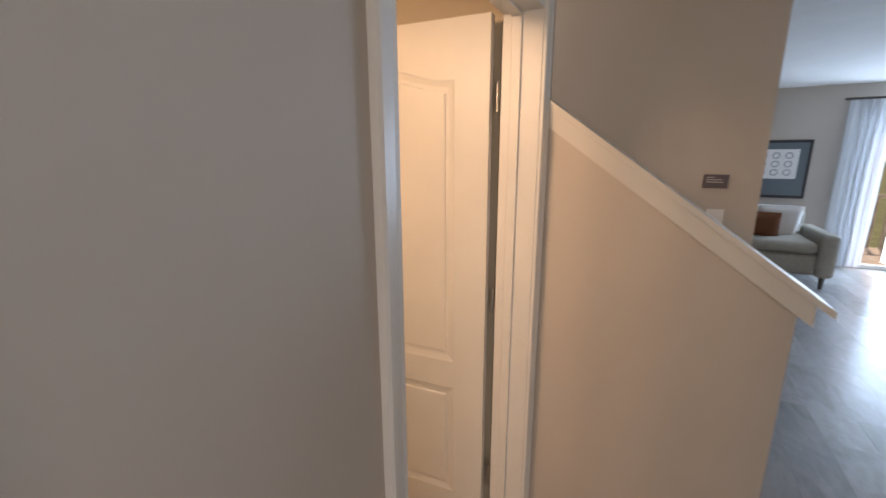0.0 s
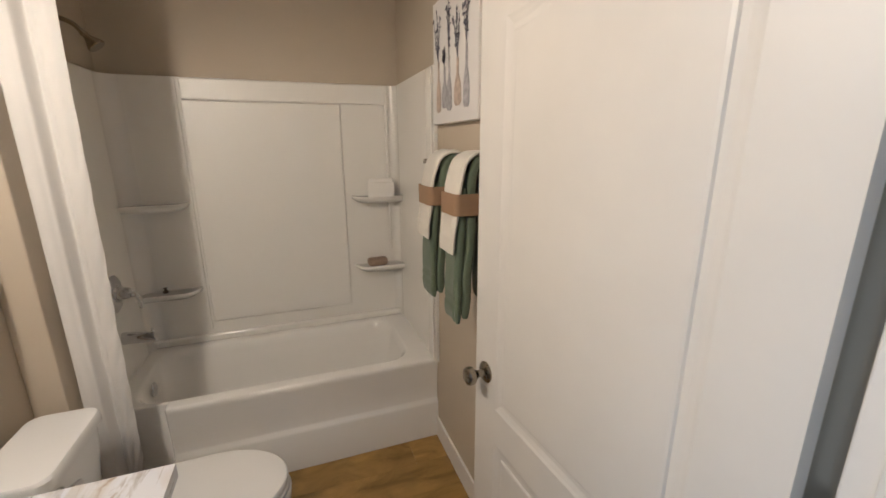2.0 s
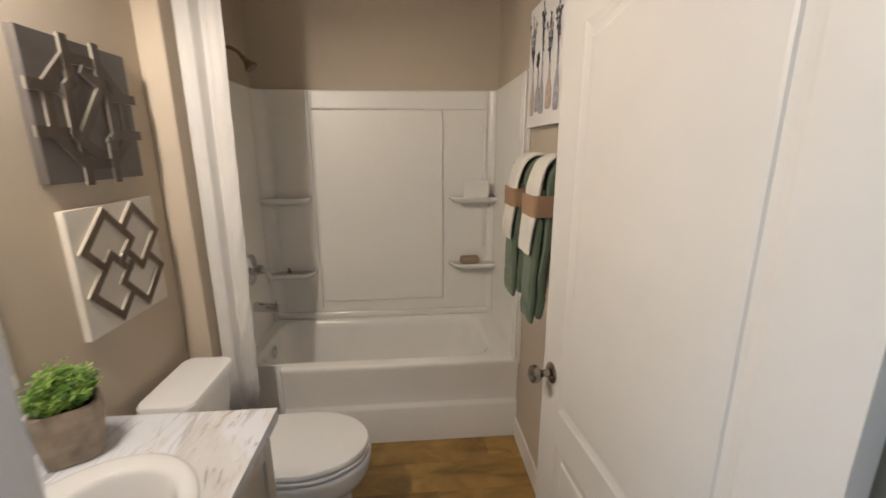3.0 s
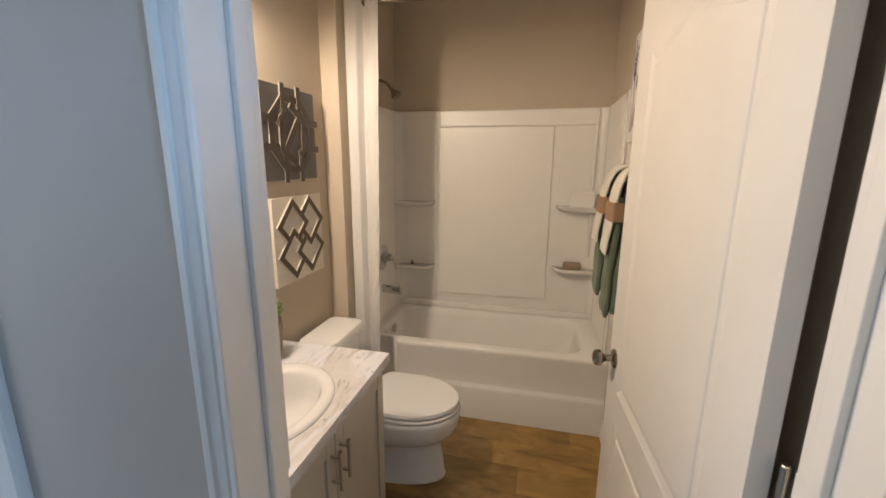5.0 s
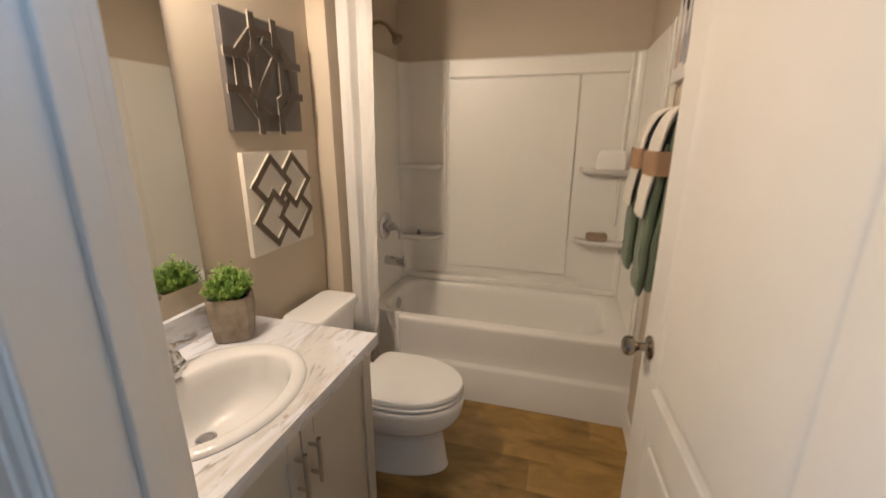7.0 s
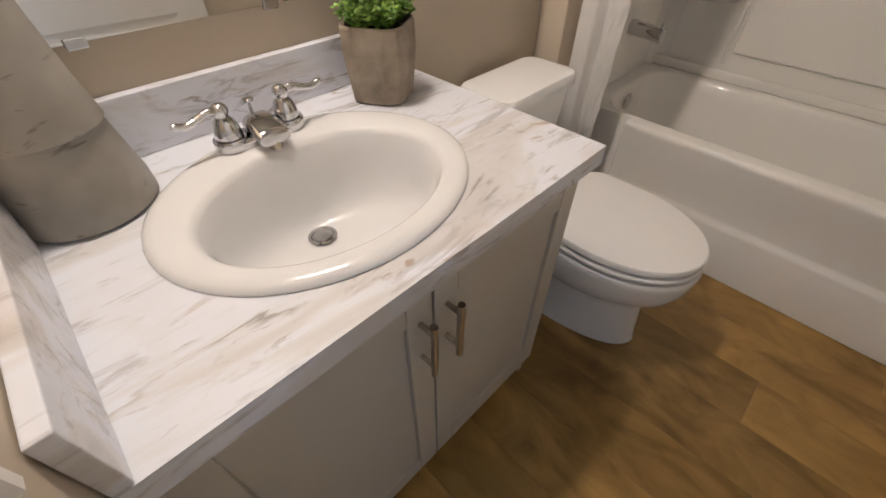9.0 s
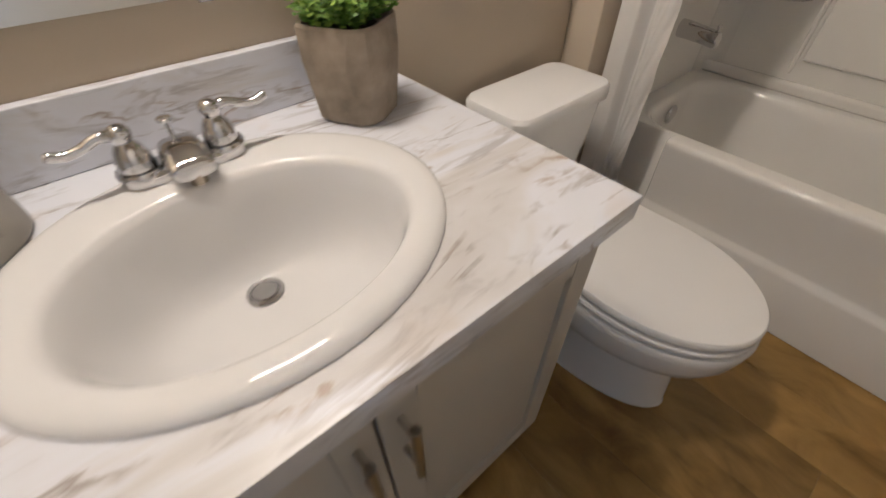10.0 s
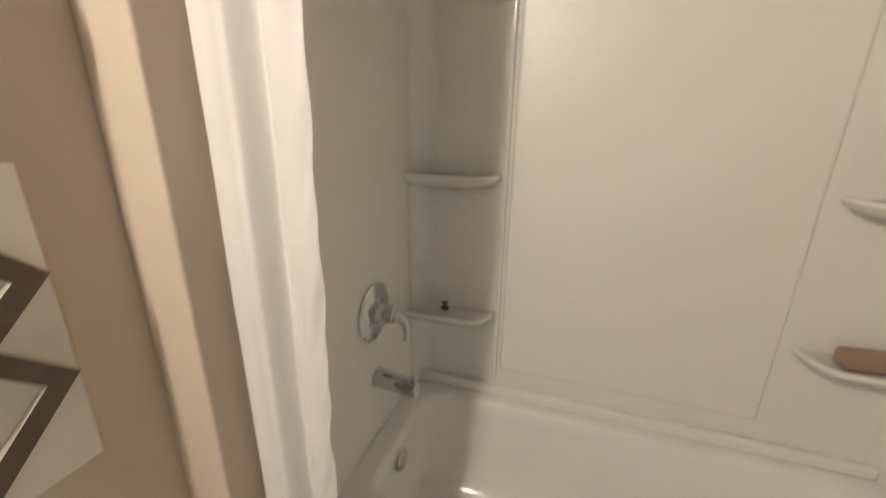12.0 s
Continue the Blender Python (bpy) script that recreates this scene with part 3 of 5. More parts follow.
# taps
VY = 2.472
valve = thing("shower_valve", (SX0, VY, 0.886), "round chrome shower valve with a single lever", "tap")
part("escutcheon", lathe([(0.085, 0.001), (0.086, 0.006), (0.076, 0.012), (0.04, 0.016), (0.038, 0.022), (0.0, 0.022)], (SX0, VY, 0.886), "x", 40, True, False), CHROME, valve, "", True)
part("hub", lathe([(0.03, 0.02), (0.027, 0.05), (0.022, 0.066), (0.0, 0.07)], (SX0, VY, 0.886), "x", 24, True, False), CHROME, valve, "", True)
part("lever", tube(curve_pts([(SX0 + 0.055, VY, 0.886), (SX0 + 0.08, VY + 0.012, 0.868), (SX0 + 0.09, VY + 0.02, 0.835), (SX0 + 0.086, VY + 0.022, 0.80)]), [0.013] * 8 + [0.011] * 8 + [0.009] * 8 + [0.006]), CHROME, valve, "", True)
spout = thing("tub_spout", (SX0, VY, 0.66), "chrome tub spout with a pull knob", "tap")
part("body", loft([[(x, VY + w * math.cos(a), z + h * math.sin(a)) for a in [2 * math.pi * k / 20 for k in range(20)]] for x, w, h, z in ((SX0 + 0.001, 0.029, 0.029, 0.668), (SX0 + 0.03, 0.028, 0.028, 0.667), (SX0 + 0.10, 0.026, 0.026, 0.660), (SX0 + 0.128, 0.024, 0.026, 0.655), (SX0 + 0.133, 0.018, 0.020, 0.653))]), CHROME, spout, "", True)
part("pull_knob", lathe([(0.004, 0), (0.004, 0.012), (0.007, 0.014), (0.006, 0.02), (0, 0.021)], (SX0 + 0.118, VY, 0.68), "z", 14, True, False), CHROME, spout, "", True)
shower = thing("shower_fixture", (XC, 2.45, 1.98), "small satin nickel shower head on a bent arm", "shower head")
part("flange", lathe([(0.03, 0.0), (0.028, 0.006), (0.012, 0.012), (0, 0.012)], (XC, 2.45, 2.0), "x", 24, True, False), NICKEL, shower, "", True)
part("arm", tube(curve_pts([(XC + 0.004, 2.45, 2.0), (XC + 0.05, 2.45, 2.002), (XC + 0.09, 2.45, 1.985), (XC + 0.115, 2.45, 1.955)]), 0.009), NICKEL, shower, "", True)
bm = lathe([(0.011, 0.0), (0.014, 0.008), (0.011, 0.018), (0.016, 0.03), (0.031, 0.055), (0.033, 0.064), (0.030, 0.067), (0.0, 0.066)], (0, 0, 0), "z", 28, True, False)
bm.transform(Matrix.Translation((XC + 0.112, 2.45, 1.96)) @ Matrix.Rotation(radians(180 - 38), 4, "Y"))
part("head", bm, NICKEL, shower, "", True)

# rod and curtain
rod = thing("curtain_rod", (0.4, 2.045, 2.29), "straight satin nickel shower curtain rod", "curtain rod")
part("bar", tube([(XF + 0.004, 2.045, 2.29), (0.4, 2.045, 2.29), (XR - 0.004, 2.045, 2.29)], 0.0125, 16), NICKEL, rod, "", True)
part("end_cap", lathe([(0.024, 0.0005), (0.024, 0.012), (0.016, 0.02)], (XF, 2.045, 2.29), "x", 20), NICKEL, rod, "", True)
part("end_cap", lathe([(0.024, -0.0005), (0.024, -0.012), (0.016, -0.02)], (XR, 2.045, 2.29), "x", 20), NICKEL, rod, "", True)


def gathered(x0, x1, y, z0, z1, folds, depth, seed, nx=90, nz=60, spread=0.0, crease=0.0):
    """Hanging cloth in soft folds, with creases and thickness."""
    rnd = random.Random(seed)
    ph = [rnd.uniform(0, 6.28) for _ in range(6)]
    bm = bmesh.new()
    vs = []
    for j in range(nz + 1):
        t = j / nz
        z = z1 + (z0 - z1) * t
        row = []
        for i in range(nx + 1):
            s = i / nx
            k = folds * (s + 0.05 * math.sin(2.2 * s * 3 + ph[0]) + 0.018 * math.sin(5 * t + ph[1]))
            d = depth * (0.65 + 0.35 * math.sin(3 * s + ph[2])) * math.sin(2 * math.pi * k + ph[5])
            d += crease * (0.2 + t) * s * noise.noise((4 * s + 7 * t, 13 * t - 4 * s, seed))
            x = x0 + (x1 + spread * t - x0) * s + 0.002 * math.sin(4 * t + 3 * s + ph[4]) * s
            row.append(bm.verts.new((x, y + d * (0.75 + 0.25 * t), z)))
        vs.append(row)
    for j in range(nz):
        for i in range(nx):
            bm.faces.new((vs[j][i], vs[j][i + 1], vs[j + 1][i + 1], vs[j + 1][i]))
    bm.normal_update()
    bmesh.ops.solidify(bm, geom=bm.faces[:], thickness=0.0015)
    return bm


def drawn_curtain(x0, x1, low, y, z0, z1, profile, nx=110, nz=150):
    """Cloth drawn aside: one flat fall, a deep fold, then a creased free edge."""
    def depth(s):
        for (s0, d0), (s1, d1) in zip(profile, profile[1:]):
            if s <= s1:
                u = (s - s0) / (s1 - s0)
                u = u * u * (3 - 2 * u)
                return d0 + (d1 - d0) * u
        return profile[-1][1]
    bm = bmesh.new()
    vs = []
    for j in range(nz + 1):
        t = j / nz
        row = []
        for i in range(nx + 1):
            s = i / nx
            d = depth(min(1.0, max(0.0, s + 0.035 * math.sin(3.1 * t + 0.6) * math.sin(math.pi * s))))
            free = max(0.0, s - 0.42) / 0.58
            wrinkle = noise.noise((3.0 * s, 26 * t + 7 * s, 2.0))
            wrinkle = math.copysign(abs(wrinkle) ** 0.75, wrinkle)
            d += 0.015 * min(1.0, 0.15 + 1.3 * max(0.0, t - 0.25)) * free * wrinkle
            d += 0.003 * noise.noise((6 * s, 9 * t, 5.0))
            x = x0 + (x1 + low * t - x0) * s + 0.0015 * noise.noise((3.0, 9 * t, 1.0)) * s
            row.append(bm.verts.new((x, y + d, z1 + (z0 - z1) * t)))
        vs.append(row)
    for j in range(nz):
        for i in range(nx):
            bm.faces.new((vs[j][i], vs[j][i + 1], vs[j + 1][i + 1], vs[j + 1][i]))
    bm.normal_update()
    bmesh.ops.solidify(bm, geom=bm.faces[:], thickness=0.0015)
    return bm


curtain = thing("shower_curtain", (-0.28, 2.045, 0.1), "white fabric shower curtain drawn to one side", "curtain")
part("cloth", drawn_curtain(-0.307, -0.127, -0.05, 2.02, 0.05, 2.335, ((0.0, 0.0), (0.10, -0.026), (0.40, -0.020), (0.55, 0.022), (0.68, 0.010), (0.86, 0.002), (1.0, 0.006))), CURTAIN, curtain, smooth=True)
for gx in (-0.285, -0.245, -0.205, -0.16):
    part("grommet", lathe([(0.014, -0.004), (0.022, -0.005), (0.022, 0.005), (0.014, 0.004)], (gx, 2.045, 2.29), "x", 18), NICKEL, curtain, "", True)

# ---- toilet ----
toilet = thing("toilet", (0.0, 1.68, 0), "white porcelain two-piece toilet with a closed elongated lid", "toilet")
TY = 1.660


def egg(x0, x1, hw, z, n=60, square=1.6):
    """A seat outline: blunt at the back (low x), long and round in front."""
    pts = []
    hw -= 0.06 * max(0.0, hw - 0.13)
    mid = x0 + (x1 - x0) * 0.42
    for i in range(n):
        a = 2 * math.pi * i / n
        c, s = math.cos(a), math.sin(a)
        if c >= 0:
            x, y = mid + (x1 - mid) * c, hw * s
        else:
            x = mid - (mid - x0) * abs(c) ** (1 / square)
            y = hw * math.copysign(abs(s) ** (1 / square), s) * (1 - (0.16 if square < 4 else 0.24) * abs(c) ** 1.2)
        pts.append((x, TY + y, z))
    return pts


def lid_loop(x0, x1, hw, z):
    return egg(x0, x1, hw, z, n=84, square=7.0)


part("bowl", loft([egg(-0.20, 0.312, 0.116, 0.0), egg(-0.20, 0.315, 0.118, 0.008), egg(-0.20, 0.310, 0.115, 0.02), egg(-0.19, 0.300, 0.108, 0.10), egg(-0.18, 0.292, 0.106, 0.165), egg(-0.17, 0.296, 0.112, 0.195), egg(-0.14, 0.330, 0.150, 0.232), egg(-0.11, 0.362, 0.178, 0.268), egg(-0.095, 0.376, 0.189, 0.305), egg(-0.09, 0.382, 0.194, 0.345), egg(-0.09, 0.383, 0.195, 0.366), egg(-0.085, 0.379, 0.191, 0.372), egg(-0.08, 0.356, 0.168, 0.374)]), PORC, toilet, smooth=True)
part("seat", loft([lid_loop(-0.045, 0.350, 0.162, 0.3745), lid_loop(-0.046, 0.352, 0.164, 0.3785), lid_loop(-0.058, 0.374, 0.187, 0.3795), lid_loop(-0.059, 0.378, 0.191, 0.383), lid_loop(-0.059, 0.378, 0.191, 0.389), lid_loop(-0.055, 0.374, 0.187, 0.393), lid_loop(-0.045, 0.352, 0.164, 0.394)]), SEAT, toilet, smooth=True)
lid_z = 0.3945
part("lid", loft([lid_loop(-0.045, 0.350, 0.162, lid_z), lid_loop(-0.046, 0.352, 0.164, lid_z + 0.004), lid_loop(-0.060, 0.370, 0.182, lid_z + 0.005), lid_loop(-0.062, 0.375, 0.187, lid_z + 0.009), lid_loop(-0.062, 0.375, 0.187, lid_z + 0.021), lid_loop(-0.058, 0.371, 0.183, lid_z + 0.026), lid_loop(-0.03, 0.335, 0.15, lid_z + 0.030), lid_loop(0.02, 0.25, 0.09, lid_z + 0.032)]), SEAT, toilet, smooth=True)
part("deck", loft([rounded(-0.20, TY, 0.135, 0.115, 0.03, 0.30), rounded(-0.195, TY, 0.145, 0.125, 0.03, 0.35), rounded(-0.19, TY, 0.15, 0.128, 0.03, 0.376), rounded(-0.19, TY, 0.145, 0.123, 0.03, 0.381)]), PORC, toilet, smooth=True)
for sy in (-0.075, 0.075):
    part("seat_bolt", lathe([(0.016, 0), (0.015, 0.009), (0.0, 0.011)], (-0.085, TY + sy, 0.3815), "z", 16, True, False), SEAT, toilet, "", True)
tk = -0.285
part("tank", loft([rounded(tk + 0.006, TY + 0.016, 0.058, 0.128, 0.035, 0.382), rounded(tk + 0.007, TY + 0.016, 0.070, 0.143, 0.035, 0.42), rounded(tk + 0.012, TY + 0.016, 0.082, 0.159, 0.035, 0.58), rounded(tk + 0.013, TY + 0.016, 0.086, 0.164, 0.035, 0.656)]), PORC, toilet, smooth=True)
part("tank_lid", loft([rounded(tk + 0.014, TY + 0.016, 0.090, 0.168, 0.038, 0.6565), rounded(tk + 0.014, TY + 0.016, 0.098, 0.175, 0.042, 0.663), rounded(tk + 0.014, TY + 0.016, 0.098, 0.175, 0.042, 0.690), rounded(tk + 0.014, TY + 0.016, 0.092, 0.169, 0.040, 0.699), rounded(tk + 0.014, TY + 0.016, 0.075, 0.152, 0.035, 0.702)]), PORC, toilet, smooth=True)
lev = part("flush_lever", lathe([(0.019, 0), (0.0195, 0.007), (0.015, 0.012), (0.0, 0.0135)], (tk + 0.0955, TY - 0.107, 0.618), "x", 18, True, False), CHROME, toilet, "chrome flush lever", True)
part("lever_arm", tube(curve_pts([(tk + 0.107, TY - 0.112, 0.619), (tk + 0.121, TY - 0.090, 0.615), (tk + 0.123, TY - 0.054, 0.603)]), [0.010] * 8 + [0.0115] * 8 + [0.008]), CHROME, lev, "", True)

# ---- vanity ----
VY0, VY1, VX = 0.56, 1.32, 0.118     # cabinet ends and front
CTZ = 0.787
vanity = thing("vanity_cabinet", (-0.15, 0.95, 0), "light grey two-door vanity cabinet under the countertop", "cabinet")
bm = box(XL + 0.001, VX, VY1 - 0.016, VY1, 0.0, CTZ - 0.039, 0.0015, 1)
box(XL + 0.001, VX, VY0 + 0.002, VY0 + 0.018, 0.0, CTZ - 0.039, 0.0015, 1, bm=bm)
box(XL + 0.001, XL + 0.012, VY0 + 0.0185, VY1 - 0.0165, 0.05, CTZ - 0.039, bm=bm)
box(XL + 0.0125, VX - 0.002, VY0 + 0.0185, VY1 - 0.0165, 0.088, 0.104, bm=bm)
box(VX - 0.06, VX - 0.045, VY0 + 0.0185, VY1 - 0.0165, 0.0, 0.0875, bm=bm)
box(VX - 0.018, VX, VY0 + 0.0185, VY1 - 0.0165, CTZ - 0.085, CTZ - 0.039, bm=bm)
part("body", bm, CABINET, vanity)


def shaker(y0, y1, z0, z1):
    x = VX + 0.001
    bm = box(x, x + 0.010, y0 + 0.045, y1 - 0.045, z0 + 0.05, z1 - 0.05)
    for a in ((y0, y0 + 0.05, z0, z1), (y1 - 0.05, y1, z0, z1), (y0 + 0.0502, y1 - 0.0502, z0, z0 + 0.055), (y0 + 0.0502, y1 - 0.0502, z1 - 0.055, z1)):
        box(x, x + 0.019, a[0], a[1], a[2], a[3], 0.0015, 1, bm=bm)
    return bm


def bar_handle(y, z0, z1, parent):
    x = VX + 0.020
    h = part("handle", tube([(x + 0.030, y, z0), (x + 0.030, y, z1)], 0.0062, 14), SATIN, parent, "brushed nickel bar handle", True)
    for z in (z0 + 0.022, z1 - 0.022):
        part("handle_post", tube([(x, y, z), (x + 0.029, y, z)], 0.0048, 10), SATIN, h, "", True)


MY = 0.935
d1 = part("door", shaker(VY0 + 0.012, MY - 0.002, 0.105, CTZ - 0.056), CABINET, vanity)
d2 = part("door", shaker(MY + 0.002, VY1 - 0.004, 0.105, CTZ - 0.056), CABINET, vanity)
bar_handle(MY - 0.028, 0.558, 0.688, d1)
bar_handle(MY + 0.028, 0.558, 0.688, d2)

SCX, SCY, SHX, SHY = -0.106, 0.926, 0.215, 0.254      # the basin's outline
counter = thing("countertop", (-0.13, 0.95, CTZ), "white marble-look laminate countertop with grey and tan veins", "countertop")


def top_with_hole(x0, x1, y0, y1, z0, z1, hole):
    bm = bmesh.new()
    def edges_of(pts):
        vs = [bm.verts.new(p) for p in pts]
        return [bm.edges.new((vs[i], vs[(i + 1) % len(vs)])) for i in range(len(vs))]
    e = edges_of([(x0, y0, z1), (x1, y0, z1), (x1, y1, z1), (x0, y1, z1)]) + edges_of(hole)
    bmesh.ops.triangle_fill(bm, edges=e, use_beauty=True)
    for a, c in (((x0, y0), (x1, y0)), ((x1, y0), (x1, y1)), ((x1, y1), (x0, y1)), ((x0, y1), (x0, y0))):
        bm.faces.new([bm.verts.new(p) for p in ((*a, z0), (*c, z0), (*c, z1), (*a, z1))])
    bmesh.ops.remove_doubles(bm, verts=bm.verts, dist=0.0003)
    return bm


part("top", top_with_hole(XL + 0.001, 0.157, 0.562, 1.347, CTZ - 0.038, CTZ, oval(SCX, SCY, SHX - 0.02, SHY - 0.02, CTZ, 48)), MARBLE, counter)
part("backsplash", box(XL + 0.001, XL + 0.021, 0.562, 1.345, CTZ + 0.0005, CTZ + 0.102, 0.002), MARBLE, counter)
part("side_splash", box(XL + 0.022, 0.155, 0.562, 0.580, CTZ + 0.0005, CTZ + 0.102, 0.002), MARBLE, counter)

sink = thing("sink_basin", (SCX, SCY, CTZ), "glossy white oval drop-in sink basin", "sink")
rows = []
for d, z in ((0.002, -0.0005), (0.0, 0.002), (0.0015, 0.006), (0.009, 0.0108), (0.020, 0.0125)):
    rows.append(oval(SCX, SCY, SHX - d, SHY - d, CTZ + z))
bcx, bhx, bhy = SCX + 0.026, 0.153, 0.208
for d, z in ((0.0, 0.0115), (0.005, 0.008), (0.010, -0.001), (0.015, -0.03), (0.022, -0.07), (0.034, -0.105), (0.055, -0.130), (0.09, -0.145), (0.122, -0.151)):
    rows.append(oval(bcx - max(0, d - 0.02) * 0.75, SCY, max(0.024, bhx - d), max(0.024, bhy - d * 1.42), CTZ + z))
rows.append(oval(bcx - 0.077, SCY, 0.024, 0.024, CTZ - 0.152))
part("bowl", loft(rows, False, True), BISCUIT, sink, smooth=True)
part("drain", lathe([(0.026, 0), (0.027, 0.003), (0.022, 0.004), (0.0195, 0.001), (0.018, 0.001), (0.017, 0.0045), (0.0, 0.006)], (bcx - 0.077, SCY, CTZ - 0.1505), "z", 32, True, False), CHROME, sink, "chrome pop-up drain", True)

# faucet
FX, FY, FZ = -0.283, 0.922, CTZ + 0.0120
faucet = thing("sink_faucet", (FX, FY, FZ), "polished chrome two-lever centre-set sink faucet", "faucet")
part("base", loft([rounded(FX, FY, 0.026, 0.080, 0.026, FZ), rounded(FX, FY, 0.027, 0.081, 0.027, FZ + 0.005), rounded(FX, FY, 0.0265, 0.080, 0.0265, FZ + 0.012), rounded(FX, FY, 0.022, 0.074, 0.022, FZ + 0.016)]), CHROME, faucet, "", True)
for s in (-1, 1):
    y = FY + s * 0.053
    part("collar", lathe([(0.0275, 0.006), (0.0285, 0.010), (0.0285, 0.017), (0.0265, 0.020), (0.0, 0.0205)], (FX, y, FZ), "z", 30, True, False), CHROME, faucet, "", True)
    hub = part("handle_hub", lathe([(0.0225, 0.0206), (0.023, 0.024), (0.0205, 0.036), (0.0165, 0.048), (0.0125, 0.053), (0.0105, 0.056), (0.0115, 0.059), (0.0135, 0.064), (0.0135, 0.069), (0.0105, 0.0745), (0.006, 0.0775), (0.0, 0.0785)], (FX, y, FZ), "z", 26, True, False), CHROME, faucet, "", True)
    part("lever", tube(curve_pts([(FX + 0.001, y + s * 0.006, FZ + 0.066), (FX + 0.003, y + s * 0.022, FZ + 0.069), (FX + 0.005, y + s * 0.040, FZ + 0.0635), (FX + 0.006, y + s * 0.058, FZ + 0.061), (FX + 0.006, y + s * 0.076, FZ + 0.066)], 6), [0.0075] * 6 + [0.0065] * 6 + [0.0058] * 6 + [0.0062] * 6 + [0.0045]), CHROME, hub, "", True)
def blunt(a, p=0.62):
    return math.copysign(abs(a) ** p, a)


part("spout", loft([[(FX + dx, FY + w * blunt(math.cos(a)), FZ + z + h * blunt(math.sin(a))) for a in [2 * math.pi * k / 24 for k in range(24)]] for dx, w, h, z in ((-0.024, 0.016, 0.008, 0.016), (-0.019, 0.022, 0.015, 0.019), (-0.004, 0.026, 0.021, 0.023), (0.014, 0.027, 0.018, 0.026), (0.034, 0.028, 0.014, 0.025), (0.050, 0.028, 0.012, 0.022), (0.058, 0.027, 0.011, 0.019), (0.060, 0.024, 0.008, 0.018))]), CHROME, faucet, "", True)
part("aerator", lathe([(0.0115, -0.001), (0.0115, 0.012), (0.0, 0.0125)], (FX + 0.049, FY, FZ + 0.0005), "z", 18, True, False), NICKEL, faucet, "", True)
part("lift_rod", lathe([(0.0032, 0.03), (0.0032, 0.055), (0.006, 0.058), (0.0095, 0.061), (0.0095, 0.065), (0.006, 0.067), (0, 0.0672)], (FX - 0.014, FY, FZ), "z", 16, True, False), CHROME, faucet, "", True)

# ---- mirror ----
mirror = thing("wall_mirror", (XL, 0.9, 0.97), "frameless wall mirror above the vanity", "mirror")
part("backing", box(XL + 0.0008, XL + 0.004, 0.575, 1.218, 0.968, 1.862), DARK, mirror)
part("glass", box(XL + 0.0045, XL + 0.009, 0.572, 1.221, 0.965, 1.865, 0.0015, 1), MIRROR, mirror)
for my in (0.75, 1.05):
    part("clip", box(XL + 0.0005, XL + 0.0125, my - 0.014, my + 0.014, 0.958, 0.974, 0.002), CHROME, mirror)

# ---- small things in the bathroom ----
# potted plant
PX, PY = -0.288, 1.202
pot_at = (PX, PY, CTZ)
plant = thing("potted_plant", pot_at, "bushy green plant in a faceted taupe cement pot", "plant")


def facet_pot():
    rows = [(0.052, 0.0005, 0.030), (0.0565, 0.005, 0.030), (0.0615, 0.045, 0.036), (0.067, 0.092, 0.042), (0.0675, 0.102, 0.042), (0.0635, 0.143, 0.030), (0.0605, 0.147, 0.028), (0.0555, 0.146, 0.026), (0.052, 0.130, 0.026)]
    bm = loft([rounded(0, 0, h, h, r, z, 3) for h, z, r in rows])
    bm.transform(Matrix.Translation((PX, PY, CTZ)) @ Matrix.Rotation(radians(32), 4, "Z"))
    return bm


part("pot", facet_pot(), POT, plant)
part("soil", lathe([(0.054, 0.128), (0.046, 0.134), (0.0, 0.136)], (PX, PY, CTZ), "z", 18, True, False), SOIL, plant)


def foliage(seed, stems, leaves, spread, height):
    """Many thin stems with small paired leaves, an uneven tuft."""
    rnd = random.Random(seed)
    vs, fs = [], []
    stem_v, stem_f = [], []
    for _ in range(stems):
        a, r = rnd.uniform(0, 6.283), spread * math.sqrt(rnd.random())
        tip = Vector((r * math.cos(a), r * math.sin(a), height * (0.45 + 0.6 * rnd.random()) * (1.05 - 0.45 * (r / spread) ** 2)))
        root = Vector((0.3 * tip.x, 0.3 * tip.y, 0.0))
        d = (tip - root)
        side = d.cross(Vector((0.3, 0.5, 0.1))).normalized() * 0.0009
        k = len(stem_v)
        stem_v += [root - side, root + side, tip + side * 0.4, tip - side * 0.4]
        stem_f.append((k, k + 1, k + 2, k + 3))
        for i in range(leaves):
            t = 0.35 + 0.65 * (i + rnd.random()) / leaves
            p = root + d * t
            b = rnd.uniform(0, 6.283)
            out = Vector((math.cos(b), math.sin(b), rnd.uniform(-0.15, 0.75))).normalized()
            w = out.cross(Vector((0.2, 0.1, 1.0))).normalized()
            length, half = rnd.uniform(0.008, 0.015), rnd.uniform(0.0032, 0.0055)
            up = out.cross(w) * 0.0018
            k = len(vs)
            q = p + out * 0.002
            vs += [q, q + out * length * 0.45 + w * half + up, q + out * length, q + out * length * 0.45 - w * half + up, q + out * length * 0.5 - up]
            fs += [(k, k + 1, k + 4), (k + 1, k + 2, k + 4), (k + 2, k + 3, k + 4), (k + 3, k, k + 4)]
    return vs, fs, stem_v, stem_f


def raw(name, vs, fs, material, parent):
    me = bpy.data.meshes.new(name)
    me.from_pydata([tuple(v) for v in vs], [], fs)
    me.materials.append(material)
    ob = new(name, me)
    ob.parent = parent
    ob.location = (0, 0, 0)
    return ob


